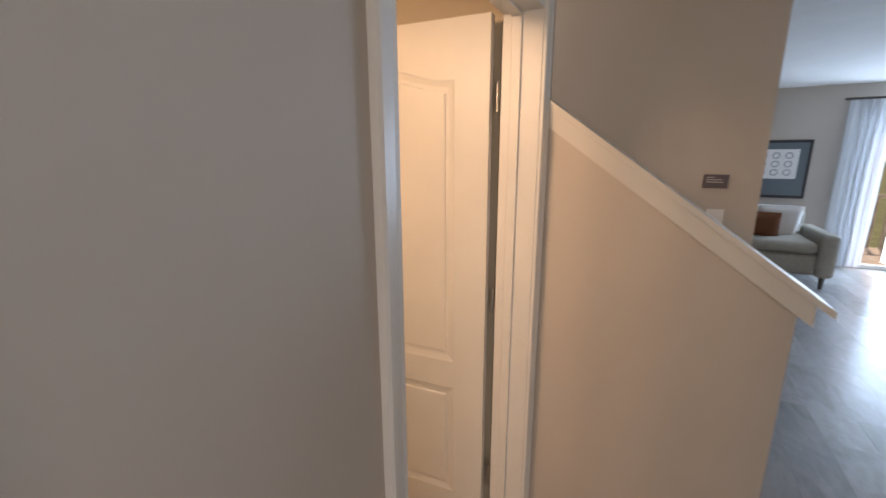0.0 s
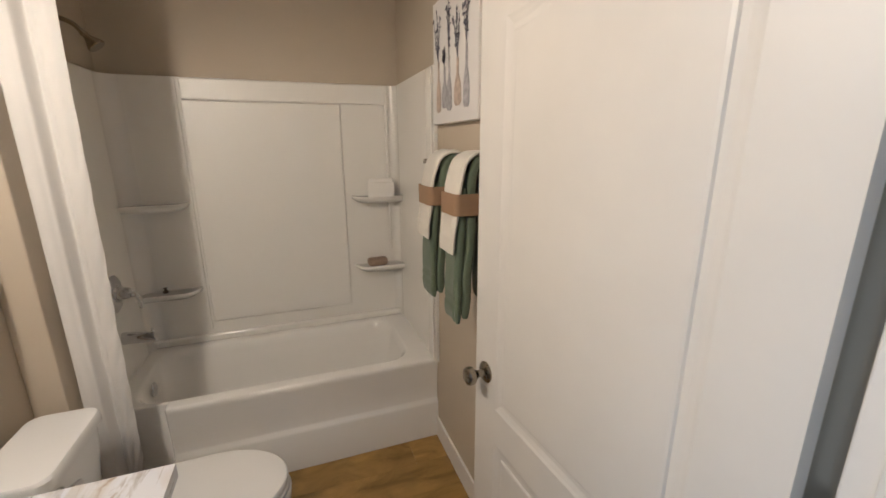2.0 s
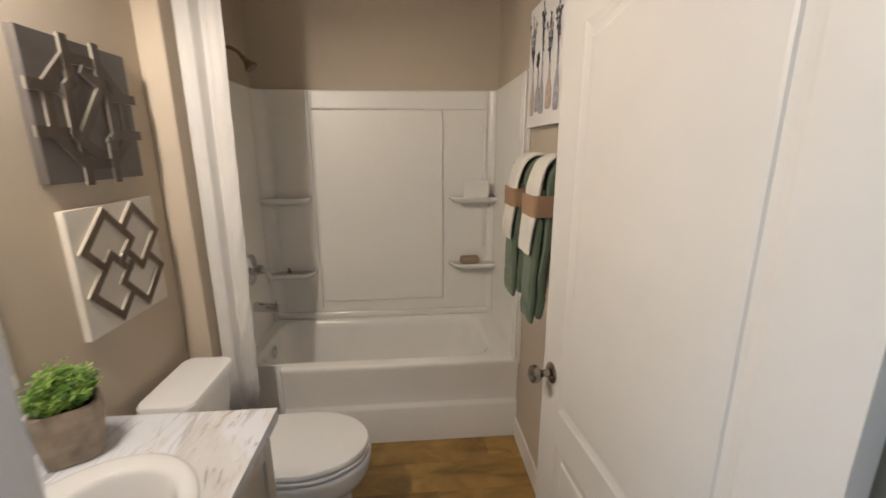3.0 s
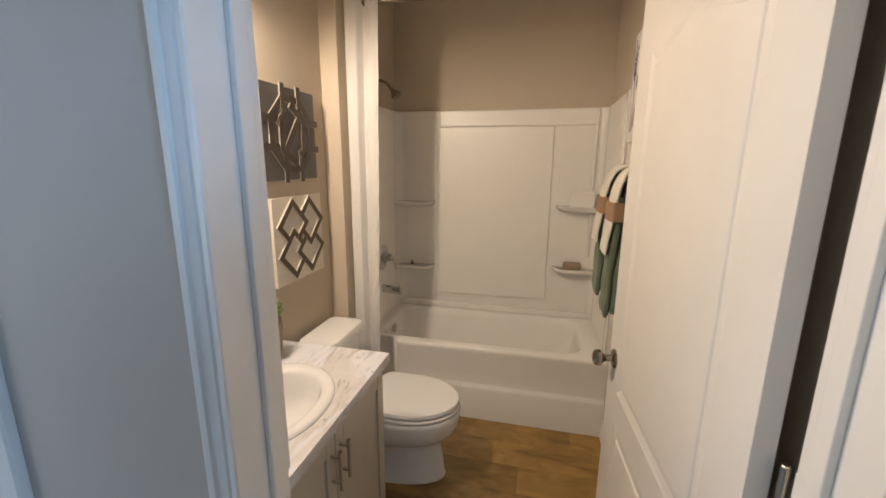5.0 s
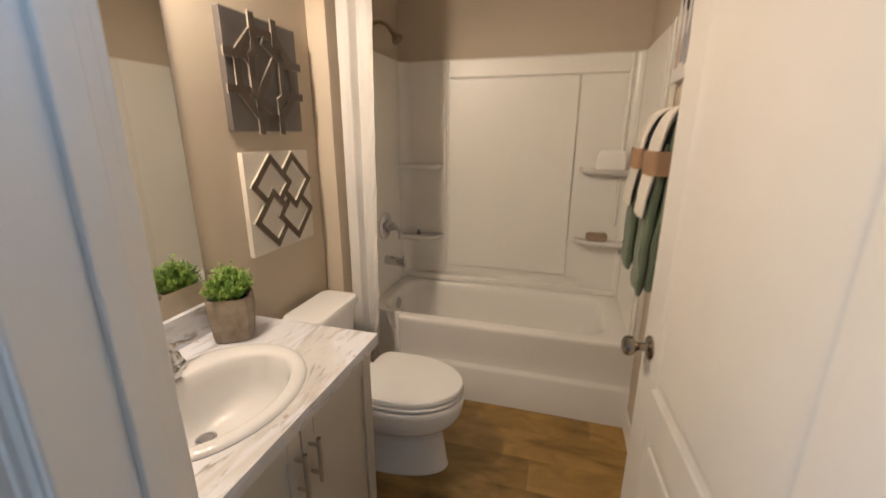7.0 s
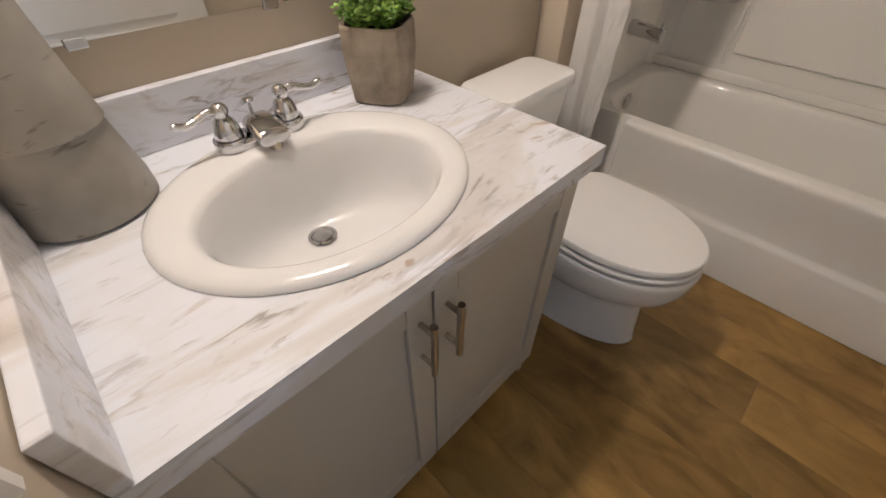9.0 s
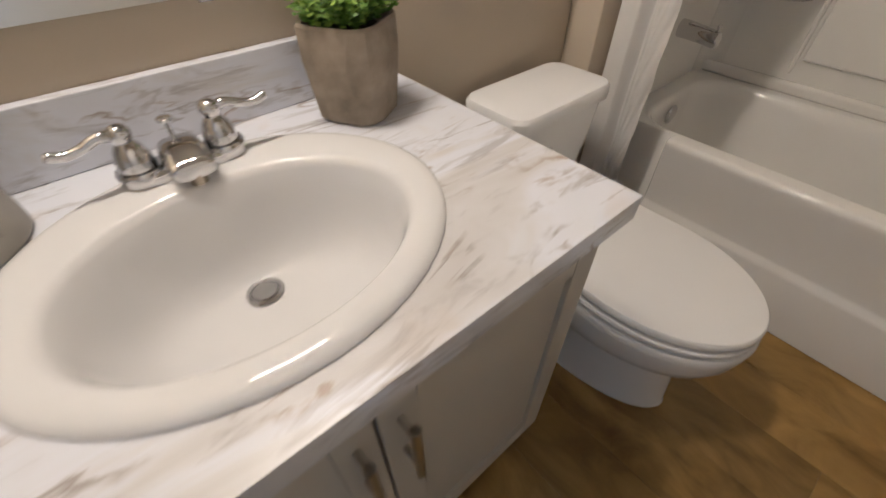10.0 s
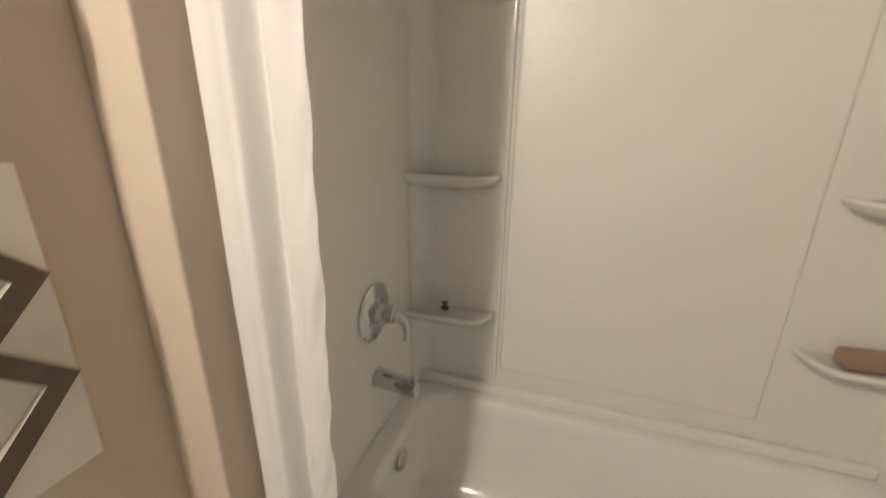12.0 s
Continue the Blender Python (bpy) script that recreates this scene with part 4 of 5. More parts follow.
for seed, matl, stems, nm in ((3, LEAF, 150, "foliage"), (8, LEAF_L, 90, "light_foliage")):
    vs, fs, sv, sf = foliage(seed, stems, 14, 0.074, 0.112 if seed == 3 else 0.12)
    up = Vector((0, 0, 0.125))
    raw(nm, [v + up for v in vs], fs, matl, plant)
    if seed == 3:
        raw("stems", [v + up for v in sv], sf, LEAF, plant)

# birch vase
vase = thing("birch_vase", (-0.292, 0.655, CTZ), "tall tapered vase with a grey birch-bark glaze", "vase")
part("lower_body", lathe([(0.0, 0.001), (0.081, 0.001), (0.0875, 0.005), (0.0865, 0.03), (0.0775, 0.08), (0.0708, 0.118), (0.0706, 0.1215), (0.0, 0.1218)], (-0.292, 0.655, CTZ), "z", 48, False, False), BIRCH, vase, smooth=True)
part("upper_sleeve", lathe([(0.0700, 0.1222), (0.0732, 0.1222), (0.0745, 0.1240), (0.0738, 0.129), (0.066, 0.17), (0.058, 0.24), (0.053, 0.30), (0.055, 0.315), (0.049, 0.315), (0.046, 0.29), (0.05, 0.17), (0.0, 0.14)], (-0.292, 0.655, CTZ), "z", 48, False, False), BIRCH, vase, "pale bark-patterned sleeve with an open rim", smooth=True)

# wall art
A1Y0, A1Z0, AS = 1.414, 1.437, 0.388


def strip(y0, z0, y1, z1, w, x0, x1, bm):
    """A straight bar on the left wall, from one point to another."""
    a, c = Vector((y0, z0)), Vector((y1, z1))
    d = (c - a).normalized()
    nrm = Vector((-d.y, d.x)) * w / 2
    a, c = a - d * w / 2, c + d * w / 2
    loops = [[(x, *(a + nrm)), (x, *(c + nrm)), (x, *(c - nrm)), (x, *(a - nrm))] for x in (x0, x1)]
    return loft(loops, bm=bm)


def pale_edges(ob, edge, threshold=0.7):
    """Bands cut from a pale board: only their face is stained."""
    ob.data.materials.append(edge)
    for f in ob.data.polygons:
        if abs(f.normal.x) < threshold:
            f.material_index = 1
    return ob


art1 = thing("pewter_wall_art", (XL, A1Y0, A1Z0), "square pewter-grey wall art with raised interlaced geometric bands", "wall art", "wall art pair")
part("panel", box(XL + 0.001, XL + 0.026, A1Y0, A1Y0 + AS, A1Z0, A1Z0 + AS, 0.002), ART_DARK, art1)


def ring_bands(cy, cz, r, n, turn, w, x0, x1):
    """A mitred polygon band that stands off the wall."""
    def loop(x, rr):
        return [(x, cy + rr * math.cos(2 * math.pi * i / n + turn), cz + rr * math.sin(2 * math.pi * i / n + turn)) for i in range(n)]
    e = w / 2 / math.cos(math.pi / n)
    return loft([loop(x0, r - e), loop(x1, r - e), loop(x1, r + e), loop(x0, r + e), loop(x0, r - e)], False, False)


cy, cz = A1Y0 + AS / 2, A1Z0 + AS / 2
RX = XL + 0.0262                 # face of the pewter panel
pale_edges(part("octagon_band", ring_bands(cy, cz, AS * 0.405, 8, math.pi / 8, 0.030, RX, RX + 0.006), ART_RELIEF, art1), ART_DULL)
BARS = []
for sg in (-1, 1):
    for off in (-0.058, 0.058):
        BARS.append((off, sg * 0.190, off, sg * 0.080))
        BARS.append((sg * 0.190, off, sg * 0.080, off))
BARS += [(-0.058, 0.080, -0.092, 0.046), (0.058, -0.080, 0.092, -0.046), (0.080, 0.058, 0.046, 0.092), (-0.080, -0.058, -0.046, -0.092)]
BARS += [(0.055, 0.075, -0.055, -0.068), (-0.080, 0.058, -0.080, -0.058), (0.080, 0.058, 0.080, -0.058), (-0.058, -0.080, 0.0, -0.115), (0.058, 0.080, 0.0, 0.115)]
for i, (y0, z0, y1, z1) in enumerate(BARS):
    pale_edges(part("relief_band", strip(cy + y0, cz + z0, cy + y1, cz + z1, 0.029, RX, RX + 0.0064 + 0.0002 * i, bmesh.new()), ART_RELIEF, art1), ART_DULL)

A2Y0, A2Z0 = 1.438, 0.975
art2 = thing("diamond_wall_art", (XL, A2Y0, A2Z0), "white square wall art with interlocking brown wooden diamonds", "wall art", "wall art pair")
part("panel", box(XL + 0.001, XL + 0.022, A2Y0, A2Y0 + AS, A2Z0, A2Z0 + AS, 0.002), ART_WHITE, art2)
cy, cz = A2Y0 + AS / 2, A2Z0 + AS / 2
DIAMONDS = ((1.571, 1.105), (1.703, 1.108), (1.571, 1.238), (1.703, 1.240))


def linked_diamond(cy, cz, r, w, gap, x0, x1):
    """A diamond band that leaves out the corner where it passes under its neighbour."""
    e = w / 2 / math.cos(math.pi / 4)

    def at(rr, k):
        a = math.pi / 2 * k
        return Vector((cy + rr * math.cos(a), cz + rr * math.sin(a)))

    def section(make):
        a, c = make(r - e), make(r + e)
        return [(x0, a.x, a.y), (x1, a.x, a.y), (x1, c.x, c.y), (x0, c.x, c.y)]
    cut = 0.72
    rows = [section(lambda rr: at(rr, gap + 1).lerp(at(rr, gap), cut))]
    rows += [section(lambda rr, k=k: at(rr, gap + k)) for k in (1, 2, 3)]
    rows.append(section(lambda rr: at(rr, gap + 3).lerp(at(rr, gap), cut)))
    return loft(rows)


for i, ((dy, dz), gap) in enumerate(zip(DIAMONDS, (0, 1, 3, 2))):
    pale_edges(part("diamond", linked_diamond(dy, dz, 0.102, 0.025, gap, XL + 0.0222, XL + 0.031 + 0.0005 * i), ART_WOOD, art2), ART_EDGE)

# canvas on the right wall
canvas = thing("botanical_canvas", (XR, 1.8, 1.612), "white canvas print of bottles with dried flower stems", "painting")
CY0, CY1, CZ0, CZ1 = 1.63, 2.072, 1.612, 2.07
part("canvas", box(XR - 0.034, XR - 0.001, CY0, CY1, CZ0, CZ1, 0.003), CANVAS, canvas)
cxf = XR - 0.0345


def flat(pts, x, dx=0.0012):
    return loft([[(x, y, z) for y, z in pts], [(x - dx, y, z) for y, z in pts]])


def bottle(y, z, h, r):
    prof = [(0.55 * r, 0), (r, 0.06 * h), (1.0 * r, 0.35 * h), (0.8 * r, 0.5 * h), (0.33 * r, 0.66 * h), (0.28 * r, 0.97 * h), (0.4 * r, h)]
    return [(y - w, z + d) for w, d in prof] + [(y + w, z + d) for w, d in reversed(prof)]


rnd = random.Random(12)
for i, (y, h, r, m_, top, fan) in enumerate(((2.004, 0.19, 0.025, INK_B, 0.19, 0.036), (1.935, 0.150, 0.031, INK_P, 0.07, 0.012), (1.885, 0.19, 0.026, INK_P, 0.205, 0.014), (1.80, 0.16, 0.033, INK_B, 0.17, 0.03), (1.72, 0.20, 0.026, INK_P, 0.15, 0.02))):
    z = CZ0 + 0.045 + 0.012 * (i % 2)
    part("printed_bottle", flat(bottle(y, z, h, r), cxf - 0.0002 * i), m_, canvas)
    bm = bmesh.new()
    for s in (-1, 0, 1):
        y1, z1 = y + s * fan + 0.4 * fan, z + h + top * (1 - 0.15 * abs(s))
        loft([[(cxf - 0.002, y - 0.0015, z + h), (cxf - 0.002, y + 0.0015, z + h), (cxf - 0.002, y1 + 0.001, z1), (cxf - 0.002, y1 - 0.001, z1)], [(cxf - 0.0028, y - 0.0015, z + h), (cxf - 0.0028, y + 0.0015, z + h), (cxf - 0.0028, y1 + 0.001, z1), (cxf - 0.0028, y1 - 0.001, z1)]], bm=bm)
        for _ in range(13):
            t = rnd.uniform(0.2, 1.0)
            cy_, cz_ = y + (y1 - y) * t + rnd.uniform(-0.011, 0.011), z + h + (z1 - z - h) * t
            if cz_ < CZ1 - 0.01:
                a = rnd.uniform(0, 3.14)
                pts = [(cy_ + 0.008 * math.cos(a + g) * (1 if j % 2 == 0 else 0.45), cz_ + 0.008 * math.sin(a + g) * (1 if j % 2 == 0 else 0.45)) for j, g in enumerate((0, 1.57, 3.14, 4.71))]
                loft([[(cxf - 0.002, *p) for p in pts], [(cxf - 0.0030, *p) for p in pts]], bm=bm)
    part("printed_sprig", bm, INK, canvas)

# towel bar and towels
bar = thing("towel_bar", (XR, 1.75, 1.47), "satin nickel towel bar on the wall", "towel bar")
BX, BZ = XR - 0.068, 1.46
part("bar", tube([(BX, 1.50, BZ), (BX, 2.09, BZ)], 0.008, 14), NICKEL, bar, "", True)
for by in (1.50, 2.09):
    part("post", tube([(XR - 0.001, by, BZ), (BX - 0.008, by, BZ)], 0.011, 14), NICKEL, bar, "", True)


def draped(y0, y1, path, thick, seed, hems=(), rough=0.007, lean=0.0):
    """A folded towel laid over the bar: a thick rounded slab of cloth that follows a path of (x, z)."""
    pts = curve_pts([(x, 0.0, z) for x, z in path], 9)
    lengths = [0.0]
    for a, c in zip(pts, pts[1:]):
        lengths.append(lengths[-1] + (c - a).length)
    loops = []
    for i, p in enumerate(pts):
        d = (pts[min(i + 1, len(pts) - 1)] - pts[max(i - 1, 0)]).normalized()
        nrm = Vector((d.z, 0.0, -d.x))
        end = min(lengths[i], lengths[-1] - lengths[i])
        h = thick / 2 * min(1.0, 0.55 + 18.0 * end)
        for at, deep in hems:
            h -= deep * math.exp(-((lengths[i] - at) / 0.006) ** 2)
        mid, hw = (y0 + y1) / 2, (y1 - y0) / 2
        loop = []
        for k in range(40):
            a = 2 * math.pi * k / 40
            c, sn = math.cos(a), math.sin(a)
            u = math.copysign(abs(c) ** 0.32, c)
            v = math.copysign(abs(sn) ** 0.55, sn)
            w = rough * noise.noise((9 * p.x + 3 * u, 11 * p.z + seed, 2.2 * u + seed))
            drift = 0.006 * noise.noise((seed, 4 * p.z, 0.5)) + lean * max(0.0, BZ - p.z)
            loop.append((p.x + nrm.x * (h * v + w), mid + hw * u + drift + 0.5 * w, p.z + nrm.z * (h * v + w) + 0.006 * noise.noise((3.0 * u, seed, 1.0)) * (1 if end < 0.02 else 0)))
        loops.append(loop)
    return loft(loops)


def wrap_band(x0, x1, y0, y1, z0, z1, t=0.003):
    """A ribbon around a hanging bundle, open inside."""
    cx, cy_ = (x0 + x1) / 2, (y0 + y1) / 2
    hx, hy = (x1 - x0) / 2, (y1 - y0) / 2
    def ring(e, z):
        return rounded(cx, cy_, hx + e, hy + e, 0.018 + e, z, 6)
    return loft([ring(0, z0), ring(t, z0), ring(t, (z0 + z1) / 2), ring(t, z1), ring(0, z1), ring(0, z0)], False, False)


for k_, (w0, w1, low) in enumerate(((1.497, 1.627, 0.955), (1.745, 1.885, 0.962))):
    tagged(part("bath_towel", draped(w0, w1, [(0.986, low + 0.014), (0.990, 1.12), (1.001, 1.30), (1.003, 1.42), (BX - 0.012, BZ + 0.017), (BX + 0.017, BZ + 0.010), (1.073, 1.40), (1.076, 1.25), (1.074, low + 0.05)], 0.034, 20 + k_, ((0.055, 0.005), (0.085, 0.005))), GREEN_T, smooth=True), "thick sage green bath towel folded over the bar", "towel", "towels on the bar")
    tagged(part("bath_towel", draped(w0 + 0.003, w1 - 0.010, [(0.958, low - 0.002), (0.960, 1.05), (0.964, 1.18), (0.972, 1.30), (0.976, 1.40)], 0.026, 40 + k_, ((0.06, 0.004), (0.09, 0.004))), GREEN_T, smooth=True), "inner fold of a sage green bath towel", "towel", "towels on the bar")
    tagged(part("hand_towel", draped(w0 + 0.002, w1 - 0.002, [(0.937, 1.192), (0.944, 1.26), (0.953, 1.34), (0.966, 1.43), (0.990, BZ + 0.026), (BX, BZ + 0.045), (1.078, BZ + 0.024), (1.094, 1.41), (1.0955, 1.33)], 0.014, 30 + k_, ((0.05, 0.002),)), WHITE_T, smooth=True), "cream hand towel layered over a green towel", "towel", "towels on the bar")
    tagged(part("towel_band", wrap_band(0.9425, 1.1045, w0 - 0.002, w1 + 0.002, 1.315, 1.383), BAND, smooth=True), "tan ribbon band around a hung towel", "ribbon", "towel bands")

# things on the corner shelves
bm = box(0.0, 0.118, 0.0, 0.062, 0.0, 0.048, 0.016, 4)
bm.transform(Matrix.Translation((0.872, YB - 0.098, 0.8165)) @ Matrix.Rotation(radians(6), 4, "Z"))
tagged(part("soap_bar", bm, SOAP, smooth=True), "tan loofah soap bar on the corner shelf", "soap")
bm = bmesh.new()
for i, (w, h, tilt) in enumerate(((0.152, 0.092, -26), (0.146, 0.108, -18), (0.138, 0.100, -10))):
    fold = box(0.004 * i, w, 0.0, 0.013, 0, h, 0.006, 3)
    for v in fold.verts:
        v.co.y += 0.006 * math.sin(26 * v.co.x + i) * v.co.z / h
    fold.transform(Matrix.Translation((0, 0.021 * i, 0)) @ Matrix.Rotation(radians(tilt), 4, "X"))
    merge(bm, fold)
bm.transform(Matrix.Translation((0.880, YB - 0.104, 1.2385)) @ Matrix.Rotation(radians(-14), 4, "Z"))
tagged(part("washcloth", bm, WASHCLOTH, smooth=True), "white washcloth folded upright on the corner shelf", "washcloth")
bm = lathe([(0.012, 0), (0.015, 0.006), (0.010, 0.012), (0.006, 0.014), (0.006, 0.022), (0.012, 0.026), (0, 0.028)], (-0.203, YB - 0.036, 0.776), "z", 16, True, False)
tagged(part("drain_stopper", bm, DARKMETAL, smooth=True), "small dark rubber stopper on the shelf", "stopper")

# ---- another door in the hall ----
door2 = thing("door_2", (-0.6, YH, 0), "white painted hall door with its casing, closed", "door", kind="structure")
part("casing", casing(-0.310, -0.234, YH - 0.001, -1, 0, OZ + 0.065), WHITE, door2)
part("casing", casing(-1.080, -1.156, YH - 0.001, -1, 0, OZ + 0.065), WHITE, door2)
part("head_casing", box(-1.155, -0.235, YH - 0.019, YH - 0.001, OZ + 0.066, OZ + 0.13, 0.004), WHITE, door2)
bm = leaf_face(0.765, LH, 0.0, -1, [panel_outline(0.11, 0.655, 0.777, 1.775, 0.055), panel_outline(0.11, 0.655, 0.235, 0.648, 0.0)])
bm.transform(Matrix.Translation((-1.077, YH - 0.004, 0.012)))
part("leaf", bm, DOORW, door2)

# ---- the stairs' knee wall ----
KY0, KZ0, KY1, KZ1 = 0.434, 1.753, -0.395, 1.143
slope = (KZ0 - KZ1) / (KY0 - KY1)


def knee_z(y):
    return KZ0 + (y - KY0) * slope


bm = loft([[(x, KY0, 0), (x, KY0, knee_z(KY0) - 0.02), (x, -0.302, knee_z(-0.302) - 0.02), (x, -0.302, 0)] for x in (KX, KX + 0.11)])
structure("wall_knee", bm, HALL, "half wall along the stairs, sloped with them", "wall")
cap = thing("stair_cap", (KX, 0, 1.4), "white painted sloping cap rail on the half wall", "rail", kind="structure")


def sloped(x0, x1, y0, y1, up0, up1):
    return loft([[(x, y0, knee_z(y0) + up0), (x, y0, knee_z(y0) + up1), (x, y1, knee_z(y1) + up1), (x, y1, knee_z(y1) + up0)] for x in (x0, x1)])


part("cap_board", sloped(KX - 0.022, KX + 0.132, KY0, -0.376, -0.022, 0.0), CAPW, cap)
part("apron_trim", sloped(KX - 0.012, KX - 0.0004, KY0, -0.336, -0.085, -0.023), CAPW, cap)
stair = thing("staircase", (1.6, -0.3, 0), "enclosed stairs behind the half wall", "stairs", kind="structure")
for i in range(14):
    y = -0.30 + 0.25 * i
    part("step", box(KX + 0.111, 2.059, y, y + 0.255, 0.0 if i == 0 else 0.18 * i - 0.02, 0.18 * (i + 1), 0.004), HALLV, stair)

# wall sign
sign = thing("wall_sign", (2.06, -0.165, 1.44), "small plum wall plaque with pale lettering bars", "sign")
part("plate", box(2.048, 2.0595, -0.2075, -0.107, 1.4145, 1.4777, 0.002), SIGN, sign)
for i, (a, c) in enumerate(((-0.148, -0.118), (-0.182, -0.118), (-0.188, -0.118))):
    z = 1.463 - 0.011 * i
    part("lettering", box(2.0468, 2.0478, a, c, z, z + 0.0035), SIGN_T, sign)
sw = thing("light_switch", (2.06, -0.23, 1.2), "white light switch plate on the stair wall", "switch")
part("plate", box(2.053, 2.0597, -0.207, -0.137, 1.20, 1.315, 0.002), WHITE, sw)

# ---- living room ----
picture = thing("framed_picture", (7.4, -1.7, 1.8), "charcoal framed print with a slate mount", "picture")
part("frame", box(7.37, 7.3985, -1.785, -0.985, 0.955, 1.785, 0.006), FRAME_D, picture)
part("mount", box(7.366, 7.3695, -1.745, -1.025, 0.995, 1.745), MATB, picture)
part("print", box(7.362, 7.3655, -1.648, -1.122, 1.235, 1.654), CANVAS, picture)
for i in range(3):
    for j in range(3):
        bm = lathe([(0.048, 0), (0.048, -0.002), (0.033, -0.002), (0.033, 0)], (7.3615, -1.535 + 0.15 * i, 1.325 + 0.12 * j), "x", 14, False, False)
        part("printed_ring", bm, INK_P, picture)

sofa = thing("sofa", (6.3, -1.4, 0), "beige upholstered sofa with loose cushions", "sofa")
part("base", box(5.9, 6.85, -1.67, 0.41, 0.16, 0.42, 0.05, 3), SOFA, sofa, smooth=True)
part("back", box(6.62, 6.95, -1.67, 0.55, 0.40, 0.88, 0.07, 3), SOFA, sofa, smooth=True)
part("arm", box(5.88, 6.9, -1.84, -1.66, 0.14, 0.66, 0.05, 3), SOFA, sofa, smooth=True)
part("arm", box(5.88, 6.9, 0.40, 0.56, 0.14, 0.66, 0.05, 3), SOFA, sofa, smooth=True)
part("seat_cushion", box(5.88, 6.64, -1.65, -0.63, 0.42, 0.56, 0.05, 3), SOFA, sofa, smooth=True)
part("seat_cushion", box(5.88, 6.64, -0.62, 0.39, 0.42, 0.56, 0.05, 3), SOFA, sofa, smooth=True)
for fx in (5.95, 6.8):
    for fy in (-1.75, 0.47):
        part("foot", lathe([(0.02, 0), (0.03, 0.15)], (fx, fy, 0), "z", 12), DARKMETAL, sofa)


def cushion(x, y, z, s, turn, tilt, material, label):
    bm = bmesh.new()
    bmesh.ops.create_grid(bm, x_segments=12, y_segments=12, size=0.5)
    for v in bm.verts:
        f = (1 - (2 * v.co.x) ** 4) * (1 - (2 * v.co.y) ** 4)
        v.co.z = 0.16 * max(0.0, f) ** 0.5
    low = bm.copy()
    for v in low.verts:
        v.co.z *= -1
    merge(bm, low)
    bmesh.ops.remove_doubles(bm, verts=bm.verts, dist=0.001)
    bm.transform(Matrix.Translation((x, y, z)) @ Matrix.Rotation(turn, 4, "Z") @ Matrix.Rotation(tilt, 4, "Y") @ Matrix.Scale(s, 4))
    return tagged(part("cushion", bm, material, smooth=True), label, "cushion", "sofa cushions")


cushion(6.42, -1.33, 0.72, 0.48, 0.1, radians(68), CANVAS, "white throw cushion on the sofa")
cushion(6.22, -1.12, 0.70, 0.40, -0.2, radians(62), RUST, "rust brown throw cushion on the sofa")

prof = [(6.60, 0.60), (6.595, 0.84), (6.62, 0.893), (6.78, 0.897), (6.94, 0.893), (6.967, 0.84), (6.965, 0.45)]
rows = []
for k in range(15):
    y = -1.62 + 0.1 * k
    sag = 0.008 * math.sin(2.3 * k)
    outer = [(x + sag * (0.4 - abs(x - 6.78)), y, z) for x, z in prof]
    inner = [(6.78 + (x - 6.78) * 0.965, y, z - 0.010) for x, z in reversed(prof)]
    rows.append(outer + inner)
tagged(part("throw_blanket", loft(rows), THROW, smooth=True), "white throw blanket draped over the sofa back", "blanket")

win = thing("window_1", (7.45, -3.6, 0), "tall glazed patio door in daylight", "window", kind="structure")
for y0, y1 in ((-4.6, -4.54), (-3.51, -3.44), (-2.41, -2.35)):
    part("window_frame", box(7.42, 7.48, y0, y1, 0.0, 2.1, 0.004), WHITE, win)
part("window_frame", box(7.42, 7.48, -4.54, -2.41, 2.04, 2.1, 0.004), WHITE, win)
part("window_sill", box(7.42, 7.48, -4.54, -2.41, 0.0, 0.06, 0.004), WHITE, win)
for y0, y1 in ((-4.54, -3.51), (-3.44, -2.41)):
    g = part("pane", box(7.448, 7.454, y0, y1, 0.06, 2.04), GLASS, win)
    g.visible_shadow = False
sheer = thing("window_curtain", (7.3, -2.7, 0), "white floor-length curtain beside the patio door", "curtain")
bm = gathered(0.0, 0.46, 0.0, 0.03, 2.285, 5.0, 0.03, 9, nz=20)
bm.transform(Matrix.Translation((7.30, -2.52, 0)) @ Matrix.Rotation(radians(90), 4, "Z"))
part("cloth", bm, SHEER, sheer, smooth=True)
crod = thing("window_rod", (7.3, -2.9, 2.27), "dark metal curtain rod", "curtain rod")
part("bar", tube([(7.30, -2.0, 2.30), (7.30, -4.8, 2.30)], 0.016), DARKMETAL, crod, "", True)
for by in (-2.06, -4.7):
    part("bracket", tube([(7.30, by, 2.30), (7.399, by, 2.30)], 0.01), DARKMETAL, crod)
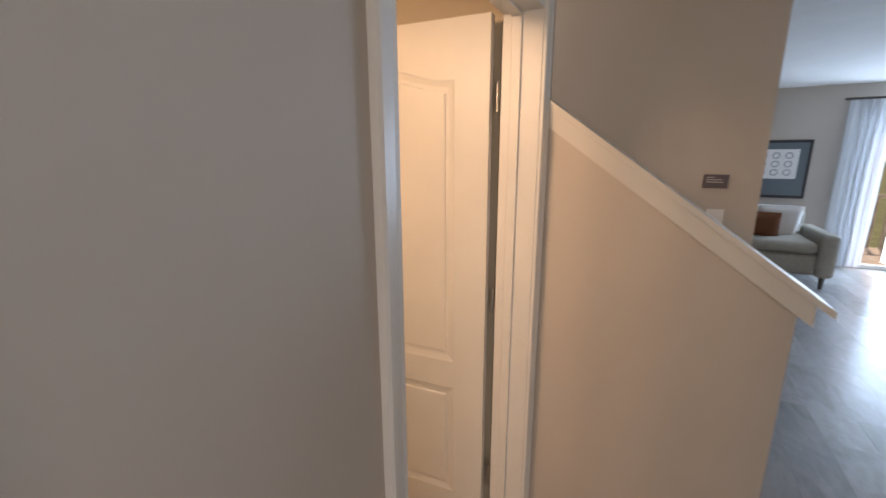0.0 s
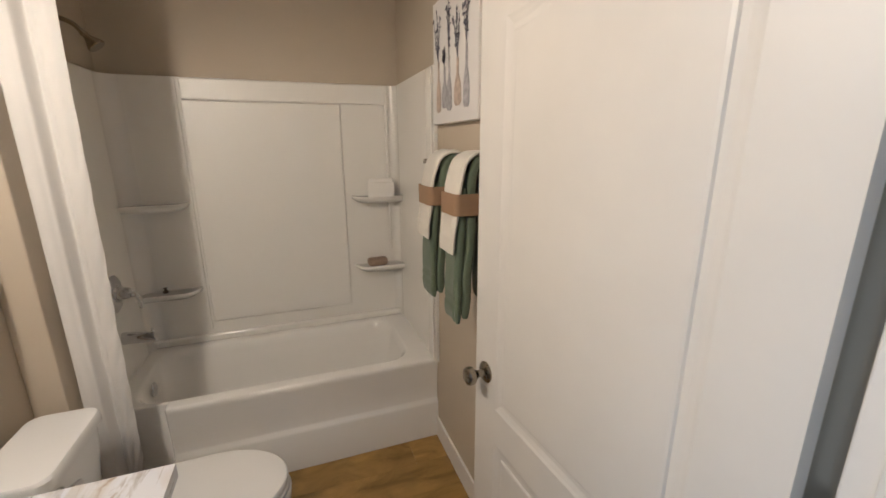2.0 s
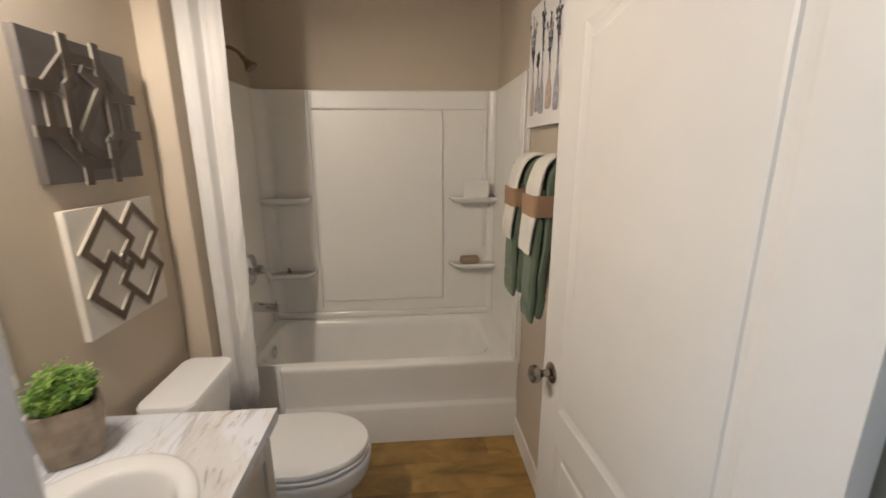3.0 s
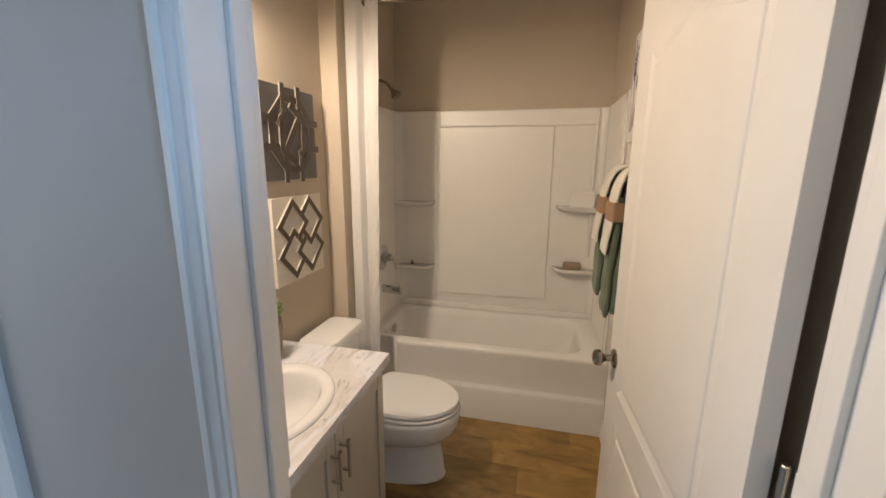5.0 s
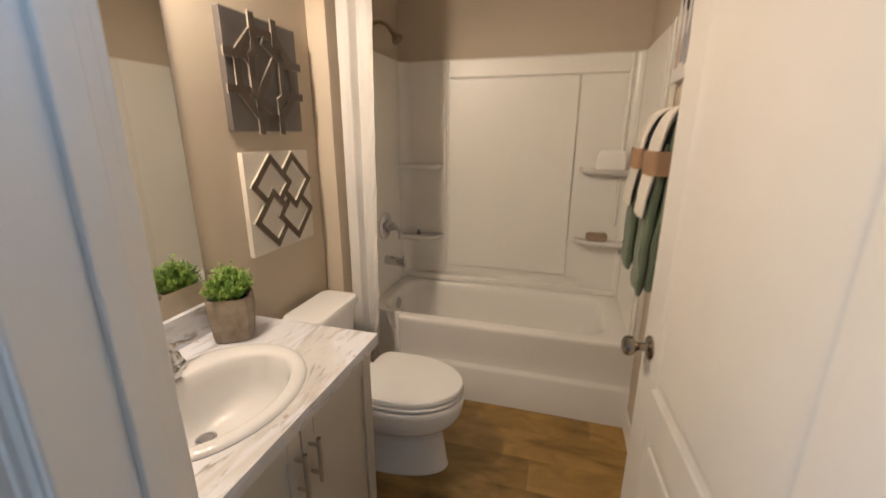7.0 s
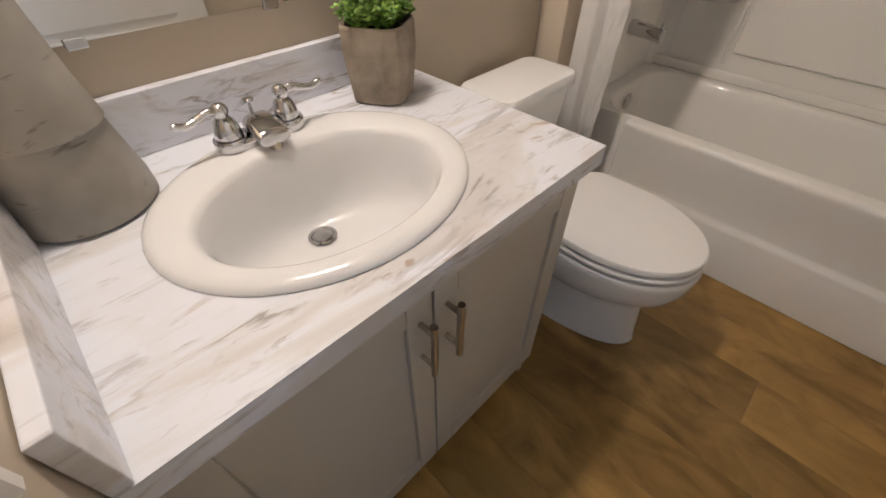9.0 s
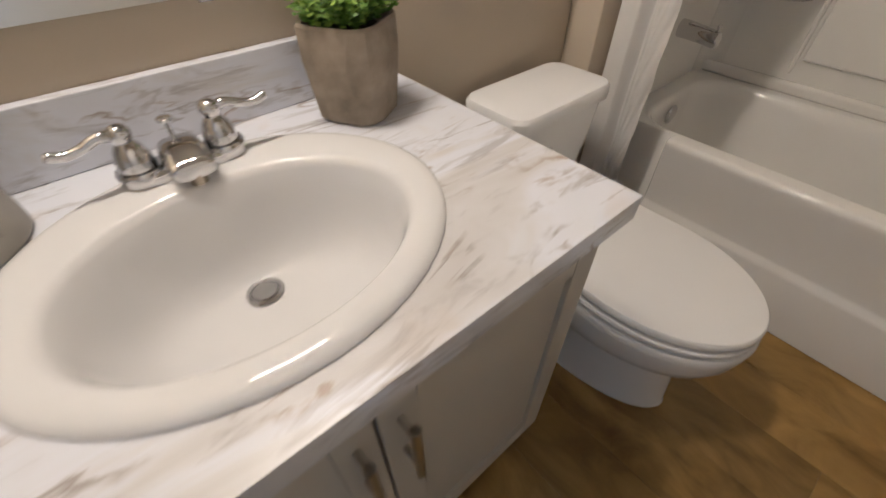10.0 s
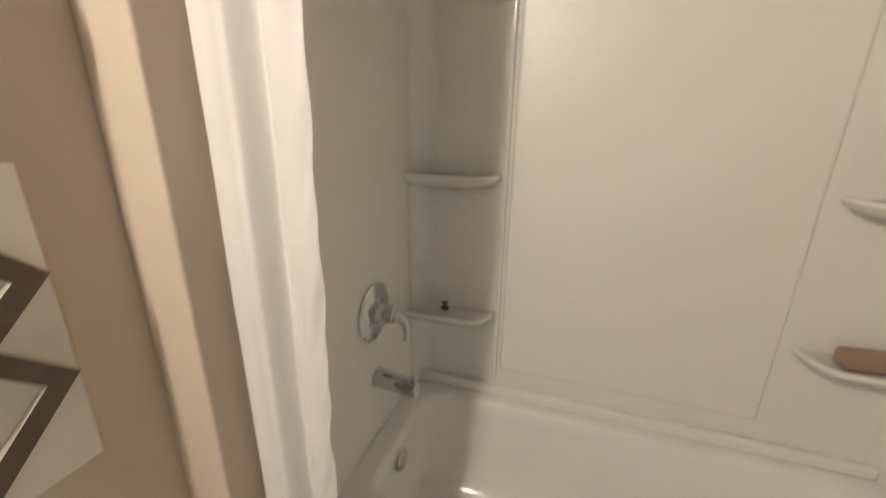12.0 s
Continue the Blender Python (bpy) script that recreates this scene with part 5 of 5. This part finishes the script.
tagged(part("area_rug", box(4.2, 6.4, -4.6, -2.62, 0.0015, 0.012, 0.003), RUG), "grey woven area rug on the floor", "rug")
deck = thing("deck", (9, -2.9, -0.1), "wooden deck outside the glass door", "deck", kind="structure")
for i in range(16):
    part("board", box(7.55 + 0.15 * i, 7.69 + 0.15 * i, -5, -0.5, -0.14, -0.1), DECK, deck)
for i in range(24):
    y = -4.9 + 0.18 * i
    part("baluster", box(9.88, 9.92, y, y + 0.04, -0.1, 0.82), DECK, deck)
part("rail", box(9.86, 9.94, -5, -0.5, 0.82, 0.88), DECK, deck)


# ---- floor planks ----
def planks(parent, x0, x1, y0, y1, width, length, along_x, material, seed):
    rnd = random.Random(seed)
    cache = {}
    n = 0
    a0, a1, b0, b1 = (x0, x1, y0, y1) if along_x else (y0, y1, x0, x1)
    row = b0
    while row < b1 - 1e-4:
        w = min(width, b1 - row)
        s = a0 - rnd.uniform(0.1, 0.95) * length
        while s < a1:
            p, e = max(s, a0), min(s + length, a1)
            if e - p > 0.02:
                key = (round(e - p, 3), round(w, 3))
                if key not in cache:
                    cache[key] = mesh_of(box(0.0002, key[0] - 0.0002, 0.0002, key[1] - 0.0002, -0.006, 0.0, 0.0004, 1), "plank", material)
                ob = new("plank", cache[key])
                ob.parent = parent
                ob.matrix_basis = Matrix.Translation((p, row, 0)) if along_x else Matrix.Translation((row + w, p, 0)) @ Matrix.Rotation(radians(90), 4, "Z")
                n += 1
            s += length
        row += w
    return n


floor_b = new("floor_bathroom")
tagged(floor_b, "warm brown oak-look vinyl plank floor", "floor", kind="structure")
planks(floor_b, XL, XR, YI, YT + 0.06, 0.178, 1.22, True, FLOORV, 5)
floor_h = new("floor_hall")
tagged(floor_h, "pale grey vinyl plank floor in hall and living room", "floor", kind="structure")
planks(floor_h, -3.0, KX, -5.0, YI - 0.001, 0.228, 1.22, True, HALLV, 6)
planks(floor_h, KX + 0.001, 7.4, -5.0, -0.37, 0.228, 1.22, True, HALLV, 7)
planks(floor_h, 2.16, 7.4, -0.369, 0.6, 0.228, 1.22, True, HALLV, 8)
